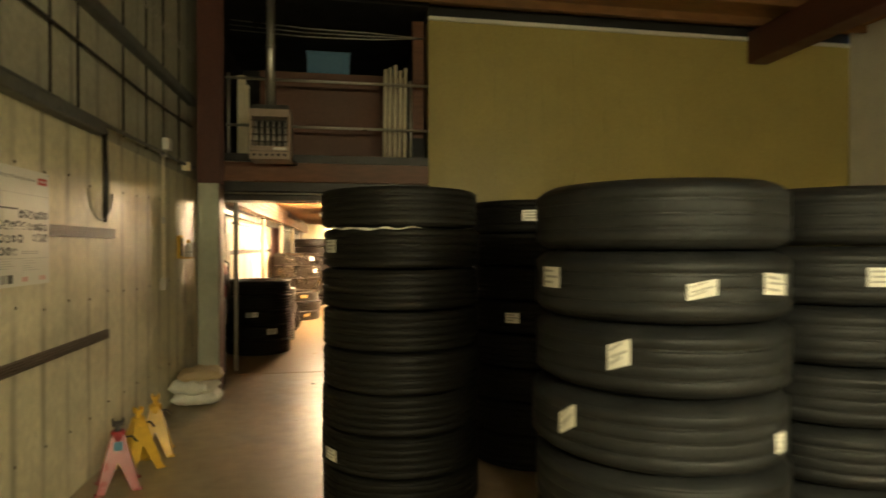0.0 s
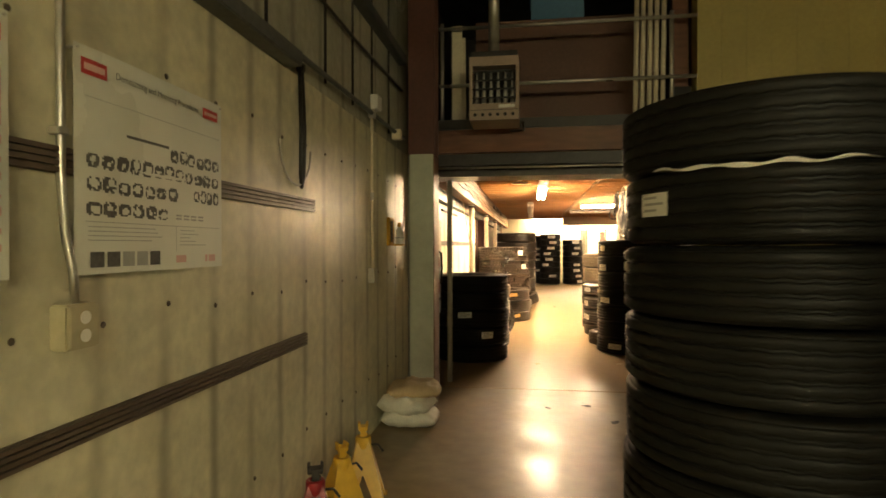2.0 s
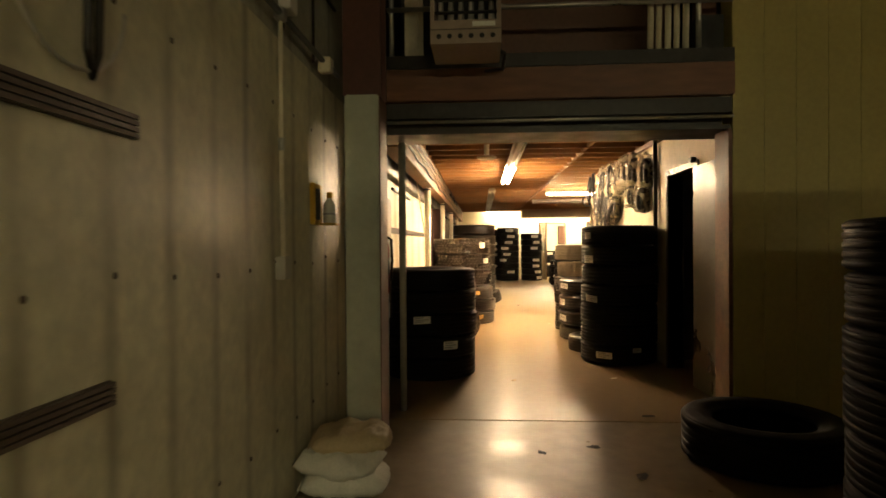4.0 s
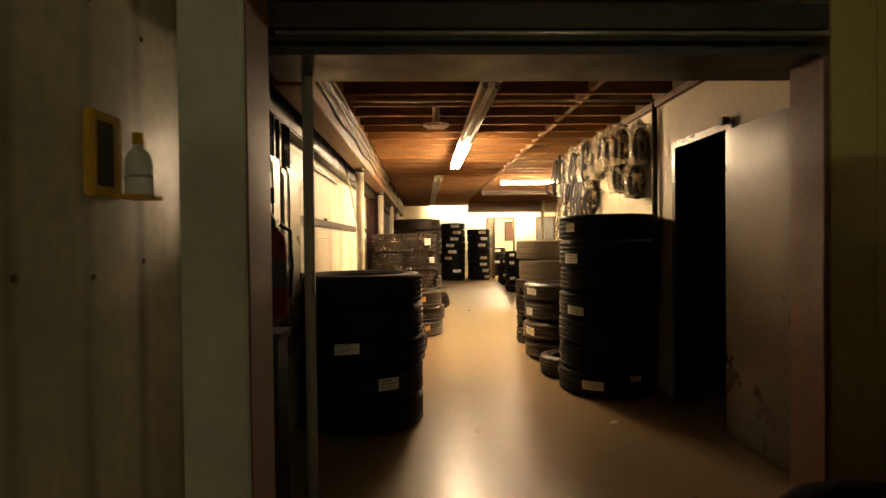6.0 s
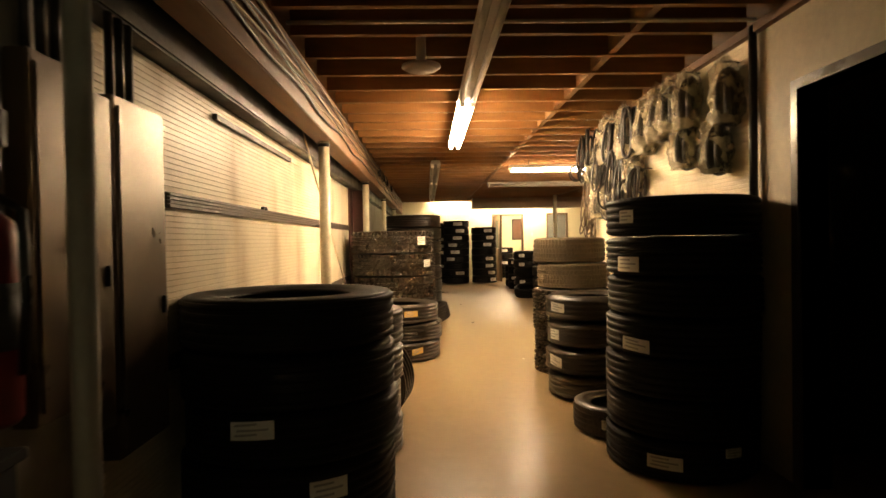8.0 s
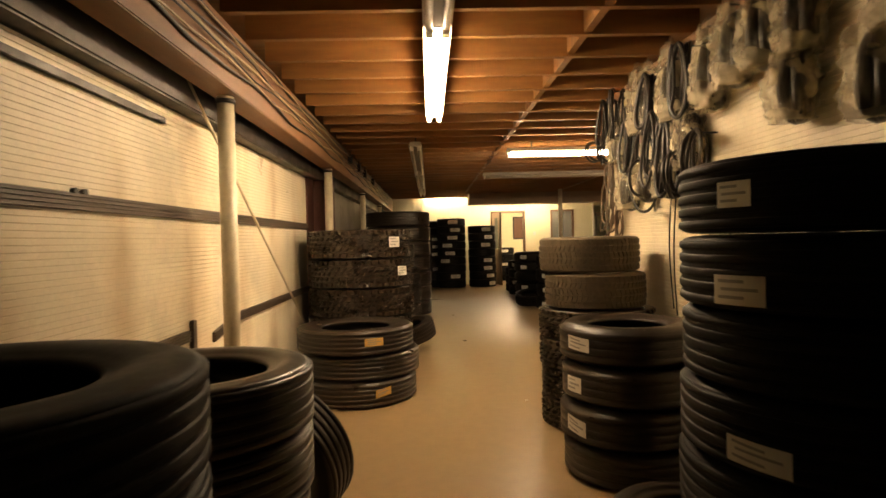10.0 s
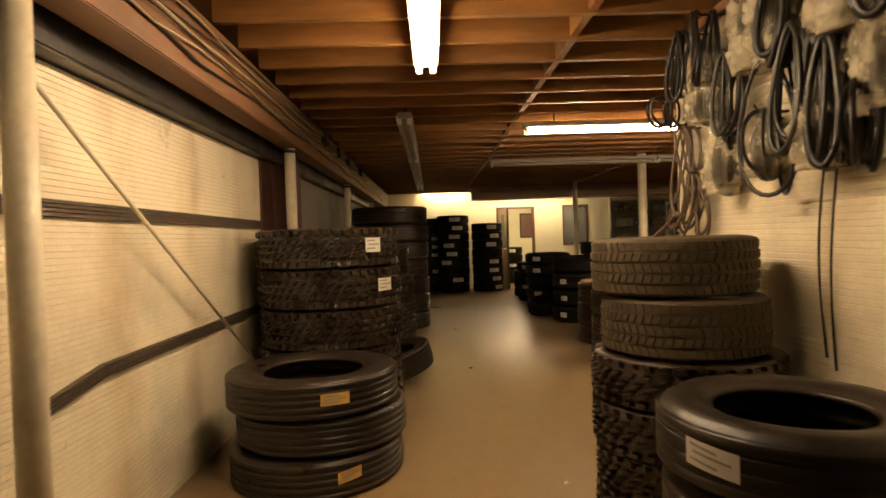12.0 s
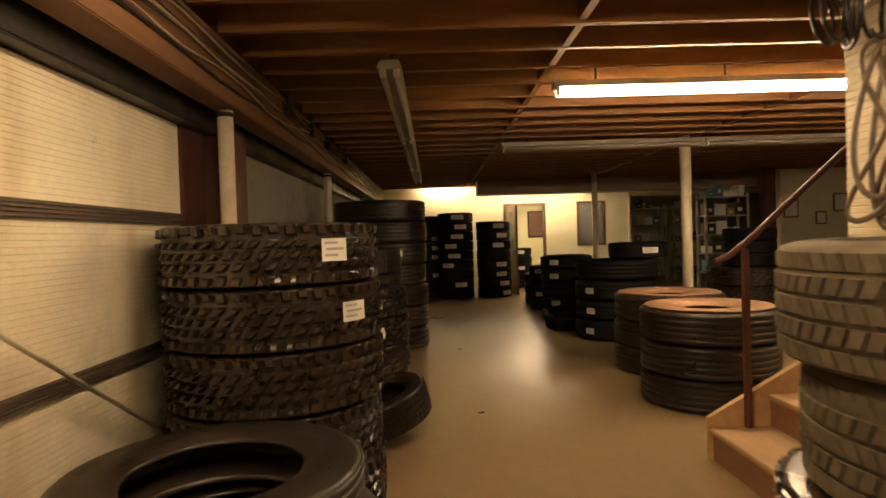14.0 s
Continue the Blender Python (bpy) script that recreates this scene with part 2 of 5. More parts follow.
M = {
    "concrete": shader("concrete", (0.285, 0.200, 0.102), 0.31, var=0.1, fine=11, coarse=0.7, bump=0, rvar=0.035),
    "concrete_dark": shader("worn_concrete", (0.30, 0.228, 0.135), 0.38, var=0.32, fine=8, coarse=2.6, bump=0.16, rvar=0.09, dirt=(0.22, 0.17, 0.105), dirt_at=0.6, soft=0.5),
    "crack": shader("grime", (0.05, 0.042, 0.035), 0.9),
    "wall_paint": streaked("cream_wall_paint", (0.62, 0.57, 0.40), (0.25, 0.21, 0.14), 0.305, 0.46),
    "wall_upper": streaked("grey_insulation", (0.40, 0.385, 0.30), (0.19, 0.18, 0.145), 0.41, 0.65),
    "panel_white": streaked("white_ribbed_panel", (0.88, 0.79, 0.60), (0.52, 0.38, 0.20), 0.83, 0.42, width=0.24, force=0.75, grain=0.09, fine=90),
    "panel_right": streaked("white_ribbed_panel_stained", (0.88, 0.79, 0.59), (0.52, 0.40, 0.22), 1.1, 0.45, width=0.3, force=0.6, grain=0.08, fine=90),
    "grey_wall": shader("grey_painted_block", (0.30, 0.28, 0.24), 0.6, var=0.15, fine=20, coarse=1.5, dirt=(0.16, 0.14, 0.12), dirt_at=0.6),
    "plaster": shader("cream_plaster", (0.66, 0.58, 0.40), 0.5, var=0.1, fine=25, coarse=1.2, bump=0.06, dirt=(0.42, 0.35, 0.22), dirt_at=0.62),
    "back_wall": shader("pale_green_cream_paint", (0.72, 0.70, 0.48), 0.5, var=0.08, fine=25, coarse=1.0, bump=0.05),
    "yellow_panel": shader("mustard_ribbed_panel", (0.40, 0.32, 0.10), 0.5, var=0.1, fine=30, coarse=0.8, bump=0.04),
    "white_trim": shader("white_trim", (0.72, 0.70, 0.62), 0.45, var=0.1),
    "pillar_paint": shader("pale_pillar_paint", (0.50, 0.515, 0.41), 0.45, var=0.1, fine=20, coarse=2, dirt=(0.38, 0.38, 0.3), dirt_at=0.64),
    "joist": shader("joist_wood", (0.215, 0.098, 0.024), 0.55, var=0.3, fine=22, coarse=3.5, bump=0.15, stretch=(0.15, 1, 1), rand=0.18),
    "deck": shader("deck_plywood", (0.21, 0.10, 0.035), 0.6, var=0.28, fine=12, coarse=1.5, bump=0.1, stretch=(0.3, 1, 1)),
    "girder": shader("girder_wood", (0.195, 0.093, 0.038), 0.55, var=0.3, fine=20, coarse=3, bump=0.15, stretch=(1, 0.12, 1)),
    "brown_board": shader("stained_brown_board", (0.17, 0.07, 0.035), 0.5, var=0.3, fine=24, coarse=3, bump=0.1, stretch=(0.2, 1, 1), dirt=(0.06, 0.035, 0.022), dirt_at=0.62),
    "brown_sheet": shader("brown_hardboard", (0.15, 0.075, 0.05), 0.6, var=0.14, fine=30, coarse=1.2, bump=0.05),
    "red_steel": shader("red_oxide_steel", (0.10, 0.036, 0.025), 0.5, var=0.2, fine=30, coarse=4, bump=0.06),
    "dark_steel": shader("dark_greasy_steel", (0.035, 0.03, 0.027), 0.42, 0.3, var=0.3, fine=25, coarse=4, bump=0.08),
    "blue_grey_steel": shader("blue_grey_girt", (0.11, 0.115, 0.115), 0.5, 0.2, var=0.25, fine=25, coarse=4, bump=0.06),
    "galv": shader("galvanised_pipe", (0.55, 0.53, 0.48), 0.38, 0.85, var=0.15, fine=40, coarse=6, bump=0.03),
    "post_paint": shader("cream_post_paint", (0.74, 0.66, 0.49), 0.4, var=0.12, fine=30, coarse=4, dirt=(0.5, 0.42, 0.28), dirt_at=0.64, soft=0.2),
    "white_enamel": shader("white_fixture_enamel", (0.74, 0.70, 0.62), 0.35, var=0.08, fine=30, coarse=4, bump=0.02),
    "grey_enamel": shader("grey_panel_enamel", (0.50, 0.47, 0.40), 0.28, 0.25, var=0.1, fine=20, coarse=2, bump=0.02),
    "beige_enamel": shader("beige_heater_enamel", (0.36, 0.27, 0.21), 0.42, var=0.14, fine=30, coarse=4, bump=0.03),
    # real black paint, also the flat black standing for darkness in unlit spaces
    "black": shader("black_paint_and_darkness", (0.015, 0.014, 0.013), 0.7, var=0.2),
    "rubber": shader("new_black_rubber", (0.0085, 0.0080, 0.0075), 0.58, specular=0.15, var=0.3, fine=60, coarse=6, bump=0.06, rand=0.15),
    "rubber_dusty": shader("dusty_rubber", (0.016, 0.0115, 0.008), 0.38, specular=0.45, var=0.35, fine=45, coarse=5, bump=0.08, dirt=(0.055, 0.034, 0.019), dirt_at=0.57, soft=0.3, rand=0.2),
    "rubber_mud": shader("brown_dusted_lug_rubber", (0.027, 0.017, 0.0098), 0.3, specular=0.6, var=0.35, fine=45, coarse=5, bump=0.08, dirt=(0.036, 0.0235, 0.0135), dirt_at=0.58, soft=0.25, rand=0.15),
    "rubber_worn": shader("dusty_brown_grey_rubber", (0.078, 0.058, 0.033), 0.7, specular=0.3, var=0.3, fine=40, coarse=5, bump=0.1, dirt=(0.12, 0.09, 0.054), dirt_at=0.58, soft=0.25, rand=0.12),
    # next two: black rubber lightened in colour for the light on workshop stacks
    "rubber_grey": shader("lit_bluish_black_rubber", (0.0165, 0.0175, 0.0185), 0.5, specular=0.22, var=0.3, fine=60, coarse=6, bump=0.05, rand=0.15),
    "rubber_shop": shader("lit_black_rubber", (0.010, 0.0098, 0.0085), 0.52, specular=0.2, var=0.35, fine=60, coarse=6, bump=0.08, rand=0.15),
    "panel_steel": shader("brown_grey_panel_paint", (0.12, 0.088, 0.06), 0.3, 0.5, var=0.12, fine=18, coarse=2.5, bump=0.015, rvar=0.05),
    # greyer copy of the white fixture enamel, for fixtures that are off
    "fixture_grey": shader("unlit_fixture_enamel", (0.42, 0.38, 0.32), 0.42, var=0.08, fine=30, coarse=4, bump=0.02),
    "outlet_tan": shader("tan_outlet_paint", (0.44, 0.39, 0.25), 0.45, var=0.12, fine=30, coarse=5, bump=0.02),
    # red enamel with the extinguisher's shadow put into its colour
    "red_shaded": shader("shaded_red_enamel", (0.17, 0.012, 0.014), 0.35, var=0.15, fine=30, coarse=5, bump=0.03),
    "soffit": shader("tan_brown_board", (0.30, 0.21, 0.14), 0.6, var=0.14, fine=30, coarse=1.2, bump=0.05),
    "dust": shader("tan_dust_cover", (0.30, 0.17, 0.095), 0.8, var=0.3, fine=30, coarse=4, bump=0.05),
    "label": shader("white_paper_label", (0.78, 0.76, 0.70), 0.5, var=0.05, fine=60, coarse=8, bump=0.02),
    "label_amber": shader("amber_paper_label", (0.72, 0.46, 0.12), 0.4, var=0.12, fine=50, coarse=12, bump=0.02),
    "ink": shader("grey_print", (0.36, 0.35, 0.33), 0.6, var=0.1),
    "ink_dark": shader("dark_print", (0.075, 0.07, 0.065), 0.55, var=0.5, fine=90, coarse=30),
    "ink_red": shader("red_print", (0.50, 0.045, 0.04), 0.55, var=0.1),
    "pink": shader("pink_print", (0.66, 0.40, 0.36), 0.55, var=0.1),
    "paper": shader("poster_paper", (0.70, 0.69, 0.61), 0.32, var=0.06, fine=6, coarse=2, bump=0.12),
    "wood_rail": shader("dark_wood_batten", (0.085, 0.06, 0.042), 0.5, var=0.35, fine=24, coarse=3, bump=0.2, stretch=(1, 0.1, 1)),
    "door_leaf": shader("dull_metal_door_paint", (0.064, 0.045, 0.026), 0.34, 0.15, var=0.2, fine=20, coarse=2, bump=0.01, dirt=(0.05, 0.034, 0.021), dirt_at=0.56, soft=0.3),
    "door_wood": shader("oak_door", (0.13, 0.075, 0.035), 0.45, var=0.25, fine=20, coarse=3, bump=0.05, stretch=(1, 1, 0.1)),
    "red": shader("red_enamel", (0.27, 0.016, 0.02), 0.35, var=0.15, fine=30, coarse=5, bump=0.03, dirt=(0.2, 0.02, 0.02), dirt_at=0.62),
    "yellow": shader("yellow_enamel", (0.62, 0.36, 0.03), 0.4, var=0.15, fine=30, coarse=5, bump=0.03, dirt=(0.3, 0.18, 0.03), dirt_at=0.62),
    "sack": shader("white_woven_sack", (0.86, 0.83, 0.74), 0.6, var=0.12, fine=80, coarse=7, bump=0.25),
    "sack_tan": shader("tan_paper_sack", (0.55, 0.42, 0.25), 0.65, var=0.14, fine=60, coarse=6, bump=0.2),
    "cardboard": shader("cardboard", (0.42, 0.28, 0.15), 0.7, var=0.14, fine=40, coarse=3, bump=0.05, rand=0.3),
    "blue": shader("blue_plastic", (0.09, 0.20, 0.33), 0.45, var=0.12),
    "stair": shader("varnished_stair_wood", (0.50, 0.32, 0.16), 0.38, var=0.2, fine=18, coarse=3, bump=0.05, stretch=(1, 0.15, 1)),
    "stair_riser": shader("brown_stair_riser", (0.30, 0.15, 0.08), 0.45, var=0.2, fine=18, coarse=3, bump=0.05, stretch=(1, 0.15, 1)),
    "plastic": film_plastic("clear_plastic_bag"),
    "tube_rubber": shader("black_inner_tube_rubber", (0.012, 0.009, 0.006), 0.36, specular=0.4, var=0.5, fine=40, coarse=8, bump=0.06),
    "tube_brown": shader("brown_grey_hose_rubber", (0.11, 0.075, 0.045), 0.5, var=0.3, fine=40, coarse=8, bump=0.06),
    "cable": shader("cream_cable", (0.42, 0.33, 0.2), 0.5, var=0.2),
    "lit": glow("lit_tube", TUBE_COLOUR, TUBE_POWER),
    "lit_shop": glow("lit_shop_tube", SHOP_COLOUR, SHOP_POWER),
    "glass_dim": shader("dim_window_glass", (0.16, 0.17, 0.15), 0.12, var=0.1, bump=0),
}


# ---- mesh helpers ----
def part(name, bm, material, parent=None, label=""):
    me = bpy.data.meshes.new(name)
    bm.to_mesh(me)
    bm.free()
    me.materials.append(M[material])
    ob = new(name, me)
    if parent is not None:
        ob.parent = parent
    if label:
        ob["label"] = label
    return ob


def shared(name, me, parent, label=""):
    ob = new(name, me)
    ob.parent = parent
    if label:
        ob["label"] = label
    return ob


def thing(name, x, y, z, label, category, group="", rz=0.0, kind=""):
    ob = new(name)
    ob.empty_display_size = 0.1
    ob.matrix_basis = pose(x, y, z, 0, 0, rz)
    return tagged(ob, label, category, group, kind)


def box(bm, x0, x1, y0, y1, z0, z1, bevel=0.0):
    vs = [bm.verts.new((x, y, z)) for x in (x0, x1) for y in (y0, y1) for z in (z0, z1)]
    fs = [bm.faces.new([vs[i] for i in f]) for f in ((0, 1, 3, 2), (4, 6, 7, 5), (0, 4, 5, 1), (2, 3, 7, 6), (0, 2, 6, 4), (1, 5, 7, 3))]
    if bevel:
        es = list({e for f in fs for e in f.edges})
        bmesh.ops.bevel(bm, geom=es, offset=bevel, segments=2, affect="EDGES")
    return bm


def block(x0, x1, y0, y1, z0, z1, bevel=0.0):
    return box(bmesh.new(), x0, x1, y0, y1, z0, z1, bevel)


def sweep(bm, pts, r, sides=8, closed=False, flat=1.0):
    """A tube of radius r along the points."""
    pts = [Vector(p) for p in pts]
    n = len(pts)
    rings = []
    up = Vector((0, 0, 1))
    last = None
    for i, p in enumerate(pts):
        a = pts[(i - 1) % n] if closed or i else p
        b = pts[(i + 1) % n] if closed or i < n - 1 else p
        d = (b - a).normalized()
        if last is None:
            ref = up if abs(d.z) < 0.9 else Vector((1, 0, 0))
            u = d.cross(ref).normalized()
        else:
            u = (last - d * last.dot(d)).normalized()
        last = u
        v = d.cross(u)
        rr = r[i] if isinstance(r, (list, tuple)) else r
        rings.append([bm.verts.new(p + u * (rr * math.cos(k)) + v * (rr * flat * math.sin(k))) for k in [2 * math.pi * j / sides for j in range(sides)]])
    for i in range(n if closed else n - 1):
        p, q = rings[i], rings[(i + 1) % n]
        for j in range(sides):
            f = bm.faces.new((p[j], p[(j + 1) % sides], q[(j + 1) % sides], q[j]))
            f.smooth = True
    if not closed:
        bm.faces.new(rings[0][::-1])
        bm.faces.new(rings[-1])
    return bm


def rod(p, q, r, sides=12):
    return sweep(bmesh.new(), [p, q], r, sides)


def lathe(bm, profile, segs=48, closed=True):
    """Turns (radius, height) points about z."""
    rings = [[bm.verts.new((r * math.cos(a), r * math.sin(a), z)) for r, z in profile] for a in [2 * math.pi * k / segs for k in range(segs)]]
    n = len(profile)
    for k in range(segs):
        p, q = rings[k], rings[(k + 1) % segs]
        for j in range(n if closed else n - 1):
            f = bm.faces.new((p[j], q[j], q[(j + 1) % n], p[(j + 1) % n]))
            f.smooth = True
    return bm


def ribbed_wall(bm, x, y0, y1, z0, z1, pitch, depth, sign):
    """A sheet in the plane x with fine horizontal ribs standing out by depth towards sign, 60 mm thick."""
    prof = []
    z = z0
    while z < z1 - 1e-6:
        t = min(z + pitch, z1)
        prof += [(x, z + 0.05 * (t - z)), (x + sign * depth, z + 0.16 * (t - z)), (x + sign * depth, z + 0.94 * (t - z)), (x, z + 0.99 * (t - z))]
        z = t
    prof += [(x - sign * 0.06, z1), (x - sign * 0.06, z0)]
    a = [bm.verts.new((px, y0, pz)) for px, pz in prof]
    b = [bm.verts.new((px, y1, pz)) for px, pz in prof]
    n = len(prof)
    for i in range(n):
        bm.faces.new((a[i], a[(i + 1) % n], b[(i + 1) % n], b[i]))
    bm.faces.new(a[::-1])
    bm.faces.new(b)
    bmesh.ops.recalc_face_normals(bm, faces=bm.faces[:])
    return bm


def setting(name, bm, material, label=""):
    return tagged(part(name, bm, material), label, kind="structure")


# ---- the large structure ----
LX, RX = -1.65, 1.28           # the long left wall and the aisle's right wall
HEAD_Y, HEAD_BACK = 7.30, 7.75  # front and back of the header between workshop and store
PART_BACK = 7.50                # back of the thin partition beside it
JOIST_Z, DECK_Z = 2.45, 2.64
BACK_Y = 24.75

setting("floor", block(LX - 0.3, 9.2, -6.2, 7.415, -0.12, 0.0), "concrete_dark", "worn grey concrete workshop floor with scuffs")
setting("floor_store", block(LX - 0.3, 9.2, 7.435, 28.5, -0.12, 0.0), "concrete", "polished tan concrete floor of the tyre store")
setting("floor_joint", block(LX, 9.2, 7.413, 7.437, -0.12, -0.012), "crack", "dirty joint in the concrete")

# workshop: painted lower wall, grey upper wall
wall_left = setting("wall_left_lower", block(LX - 0.15, LX, -6.0, 7.23, 0, 2.32), "wall_paint", "cream painted wall with dirty vertical streaks")
setting("wall_left_upper", block(LX - 0.15, LX - 0.03, -6.0, 7.75, 2.32, 4.75), "wall_upper", "grey upper wall of the workshop")
setting("wall_front", block(LX - 0.15, 9.2, -6.2, -6.0, 0, 4.75), "wall_upper", "closed front wall of the workshop")
setting("wall_workshop_right", block(7.2, 7.35, -6.0, 7.3, 0, 4.75), "white_trim", "pale workshop side wall")
bm = bmesh.new()
box(bm, LX - 0.15, 7.35, -6.2, 10.5, 4.62, 4.75)
for i in range(22):
    box(bm, LX, 7.2, -5.8 + 0.61 * i, -5.75 + 0.61 * i, 4.52, 4.62)
setting("ceiling_workshop", bm, "deck", "dark brown plank ceiling of the workshop")

# mustard ribbed partition to the right of the opening
bm = bmesh.new()
box(bm, 1.09, 7.35, HEAD_Y + 0.012, PART_BACK, 0, 4.40)
wall_yellow = setting("wall_yellow", bm, "yellow_panel", "mustard yellow partition of upright ribbed sheets")
px = 1.09
while px < 7.15:
    part("panel", block(px + 0.001, min(px + 0.2140, 7.34), HEAD_Y, HEAD_Y + 0.0118, 0.02, 4.40, 0.0012), "yellow_panel", wall_yellow)
    px += 0.215
setting("trim", block(1.09, 7.2, HEAD_Y - 0.03, HEAD_Y + 0.05, 4.402, 4.45, 0.006), "white_trim", "white trim along the top of the partition")
# fill above the partition, its black standing for the dark gap
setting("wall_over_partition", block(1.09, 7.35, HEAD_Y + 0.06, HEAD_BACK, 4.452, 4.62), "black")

# header over the opening
setting("header_board", block(LX + 0.25, 1.085, HEAD_Y - 0.06, HEAD_Y - 0.005, 2.335, 2.56, 0.006), "brown_board", "red-brown stained header board")
bm = bmesh.new()
box(bm, LX + 0.2, 1.085, HEAD_Y, HEAD_Y + 0.06, 2.22, 2.33)
box(bm, LX + 0.2, 1.06, HEAD_Y + 0.1, HEAD_BACK, 2.11, 2.33)
box(bm, 1.06, RX - 0.003, PART_BACK + 0.05, HEAD_BACK, 2.11, 2.33)
box(bm, LX + 0.2, 1.085, HEAD_Y + 0.02, HEAD_Y + 0.1, 2.11, 2.14)
setting("header_beam", bm, "dark_steel", "dark greasy steel header beam")
setting("header_pipe", rod((LX + 0.3, HEAD_Y - 0.02, 2.19), (1.085, HEAD_Y - 0.02, 2.19), 0.012), "galv", "thin pipe along the header")
setting("jamb_board", block(1.062, 1.0885, HEAD_Y + 0.0, PART_BACK + 0.045, 0, 2.108, 0.003), "brown_board", "dark brown jamb board at the opening")
setting("jamb_right", block(1.09, RX - 0.002, PART_BACK + 0.002, PART_BACK + 0.045, 0, 2.44, 0.004), "red_steel", "brown steel door jamb")

# pale pillar and steel column at the left of the opening
setting("pillar", block(-1.51, -1.30, 6.65, 6.95, 0, 2.24, 0.008), "pillar_paint", "pale painted pillar")
# added facing that turns the pillar's right side brown
setting("pillar_side", block(-1.299, -1.292, 6.66, 6.94, 0.0, 2.235, 0.002), "brown_sheet", "thin brown facing on the side of the pillar")
bm = bmesh.new()
box(bm, -1.53, -1.29, 6.70, 6.72, 2.245, 4.62)
box(bm, -1.53, -1.29, 6.90, 6.92, 2.245, 4.62)
box(bm, -1.42, -1.40, 6.72, 6.90, 2.245, 4.62)
setting("steel_column", bm, "red_steel", "red-brown steel column above the pillar")
setting("wall_behind_pillar", block(LX - 0.15, LX + 0.06, 7.23, 8.2, 0, 2.1), "grey_wall", "stained wall beside the opening")
setting("wall_above_boxes", block(LX - 0.15, LX + 0.04, 7.232, 7.775, 2.102, 2.318), "grey_wall", "stained wall above the electric boxes")
setting("conduit", sweep(bmesh.new(), [(-1.44, 7.30, 2.1), (-1.44, 7.30, 1.62), (-1.42, 7.34, 1.5), (-1.42, 7.34, 1.38)], 0.012), "galv")

# aisle: ribbed left wall with dark splits
bm = ribbed_wall(bmesh.new(), LX, 8.2, 14.42, 0.0, 2.0, 0.0245, 0.0032, 1)
setting("wall_left_store", bm, "panel_white", "white ribbed wall with brown stains")
setting("eave_strut", block(LX - 0.1, LX + 0.10, 7.78, 24.7, 2.004, 2.30, 0.01), "dark_steel", "dark steel eave strut above the wall")
bm = bmesh.new()
box(bm, LX - 0.05, LX + 0.02, 14.425, 15.12, 0, 2.0)
box(bm, LX + 0.02, LX + 0.22, 14.76, 14.78, 0, 2.0)
box(bm, LX + 0.22, LX + 0.24, 14.66, 14.88, 0, 2.0)
setting("column_store", bm, "red_steel", "red oxide steel column in the wall line")
setting("wall_left_far", block(LX - 0.15, LX, 15.125, BACK_Y, 0, 2.0), "grey_wall", "dull grey wall beyond the steel column")

# girder on posts along the left
setting("girder", block(-1.50, -1.34, 7.8, 24.7, 2.105, 2.445, 0.006), "girder", "long timber girder on round posts")
for py in (11.29, 14.55, 17.9, 21.3):
    setting("post", rod((-1.42, py, 0), (-1.42, py, 2.10), 0.045, 20), "post_paint", "painted round steel post")
    setting("post_collar", rod((-1.42, py, 2.06), (-1.42, py, 2.085), 0.052, 20), "dark_steel")
setting("header_post", rod((-1.29, 7.66, 0), (-1.29, 7.66, 2.108), 0.027, 20), "grey_wall", "thin grey round post under the header")

# aisle right wall with a doorway
DY0, DY1, DZ = 8.50, 9.30, 2.0
setting("wall_right_near", block(RX, RX + 0.14, PART_BACK + 0.004, DY0, 0, 2.448), "plaster", "cream plaster wall of the aisle")
setting("wall_right_lintel", block(RX, RX + 0.14, DY0, DY1, DZ, 2.448), "plaster")
setting("wall_right_mid", block(RX, RX + 0.14, DY1, 9.72, 0, 2.448), "plaster", "cream plaster wall with a soot stain")
bm = ribbed_wall(bmesh.new(), RX, 9.72, 13.16, 0.0, 2.448, 0.0255, 0.0032, -1)
setting("wall_right_ribbed", bm, "panel_right", "white ribbed wall with brown water stains")
setting("wall_right_end", block(RX + 0.062, RX + 0.14, 9.72, 13.16, 0, 2.448), "plaster")
bm = bmesh.new()
box(bm, RX - 0.02, RX + 0.15, DY0 - 0.05, DY0, 0, DZ + 0.05)
box(bm, RX - 0.02, RX + 0.15, DY1, DY1 + 0.05, 0, DZ + 0.05)
box(bm, RX - 0.02, RX + 0.15, DY0, DY1, DZ, DZ + 0.05)
setting("door_frame", bm, "door_leaf", "dull painted steel door frame")
# closet walls coloured black so the doorway reads as dark
setting("closet_back", block(RX + 1.6, RX + 1.7, 7.8, 13.1, 0, 2.448), "black", "store wall behind the doorway, coloured black as darkness")
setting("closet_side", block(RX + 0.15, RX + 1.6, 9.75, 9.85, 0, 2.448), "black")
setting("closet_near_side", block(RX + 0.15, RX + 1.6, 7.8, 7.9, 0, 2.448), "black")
door = tagged(thing("door", RX - 0.03, DY0 - 0.03, 0, "dull brown steel door folded flat against the wall", "door"), kind="structure")
part("leaf", block(-0.022, 0.022, -0.79, 0.0, 0.015, 1.985, 0.004), "door_leaf", door)
part("closer_bracket", block(-0.03, 0.02, 0.02, 0.08, 2.03, 2.08, 0.004), "dark_steel", door)
for hz in (0.3, 1.05, 1.75):
    part("hinge", rod((0.0, 0.012, hz), (0.0, 0.012, hz + 0.09), 0.012), "dark_steel", door)

# ceiling of the store: joists, deck, solid blocking
bm = bmesh.new()
box(bm, LX, 8.5, HEAD_BACK + 0.01, BACK_Y, DECK_Z, DECK_Z + 0.02)
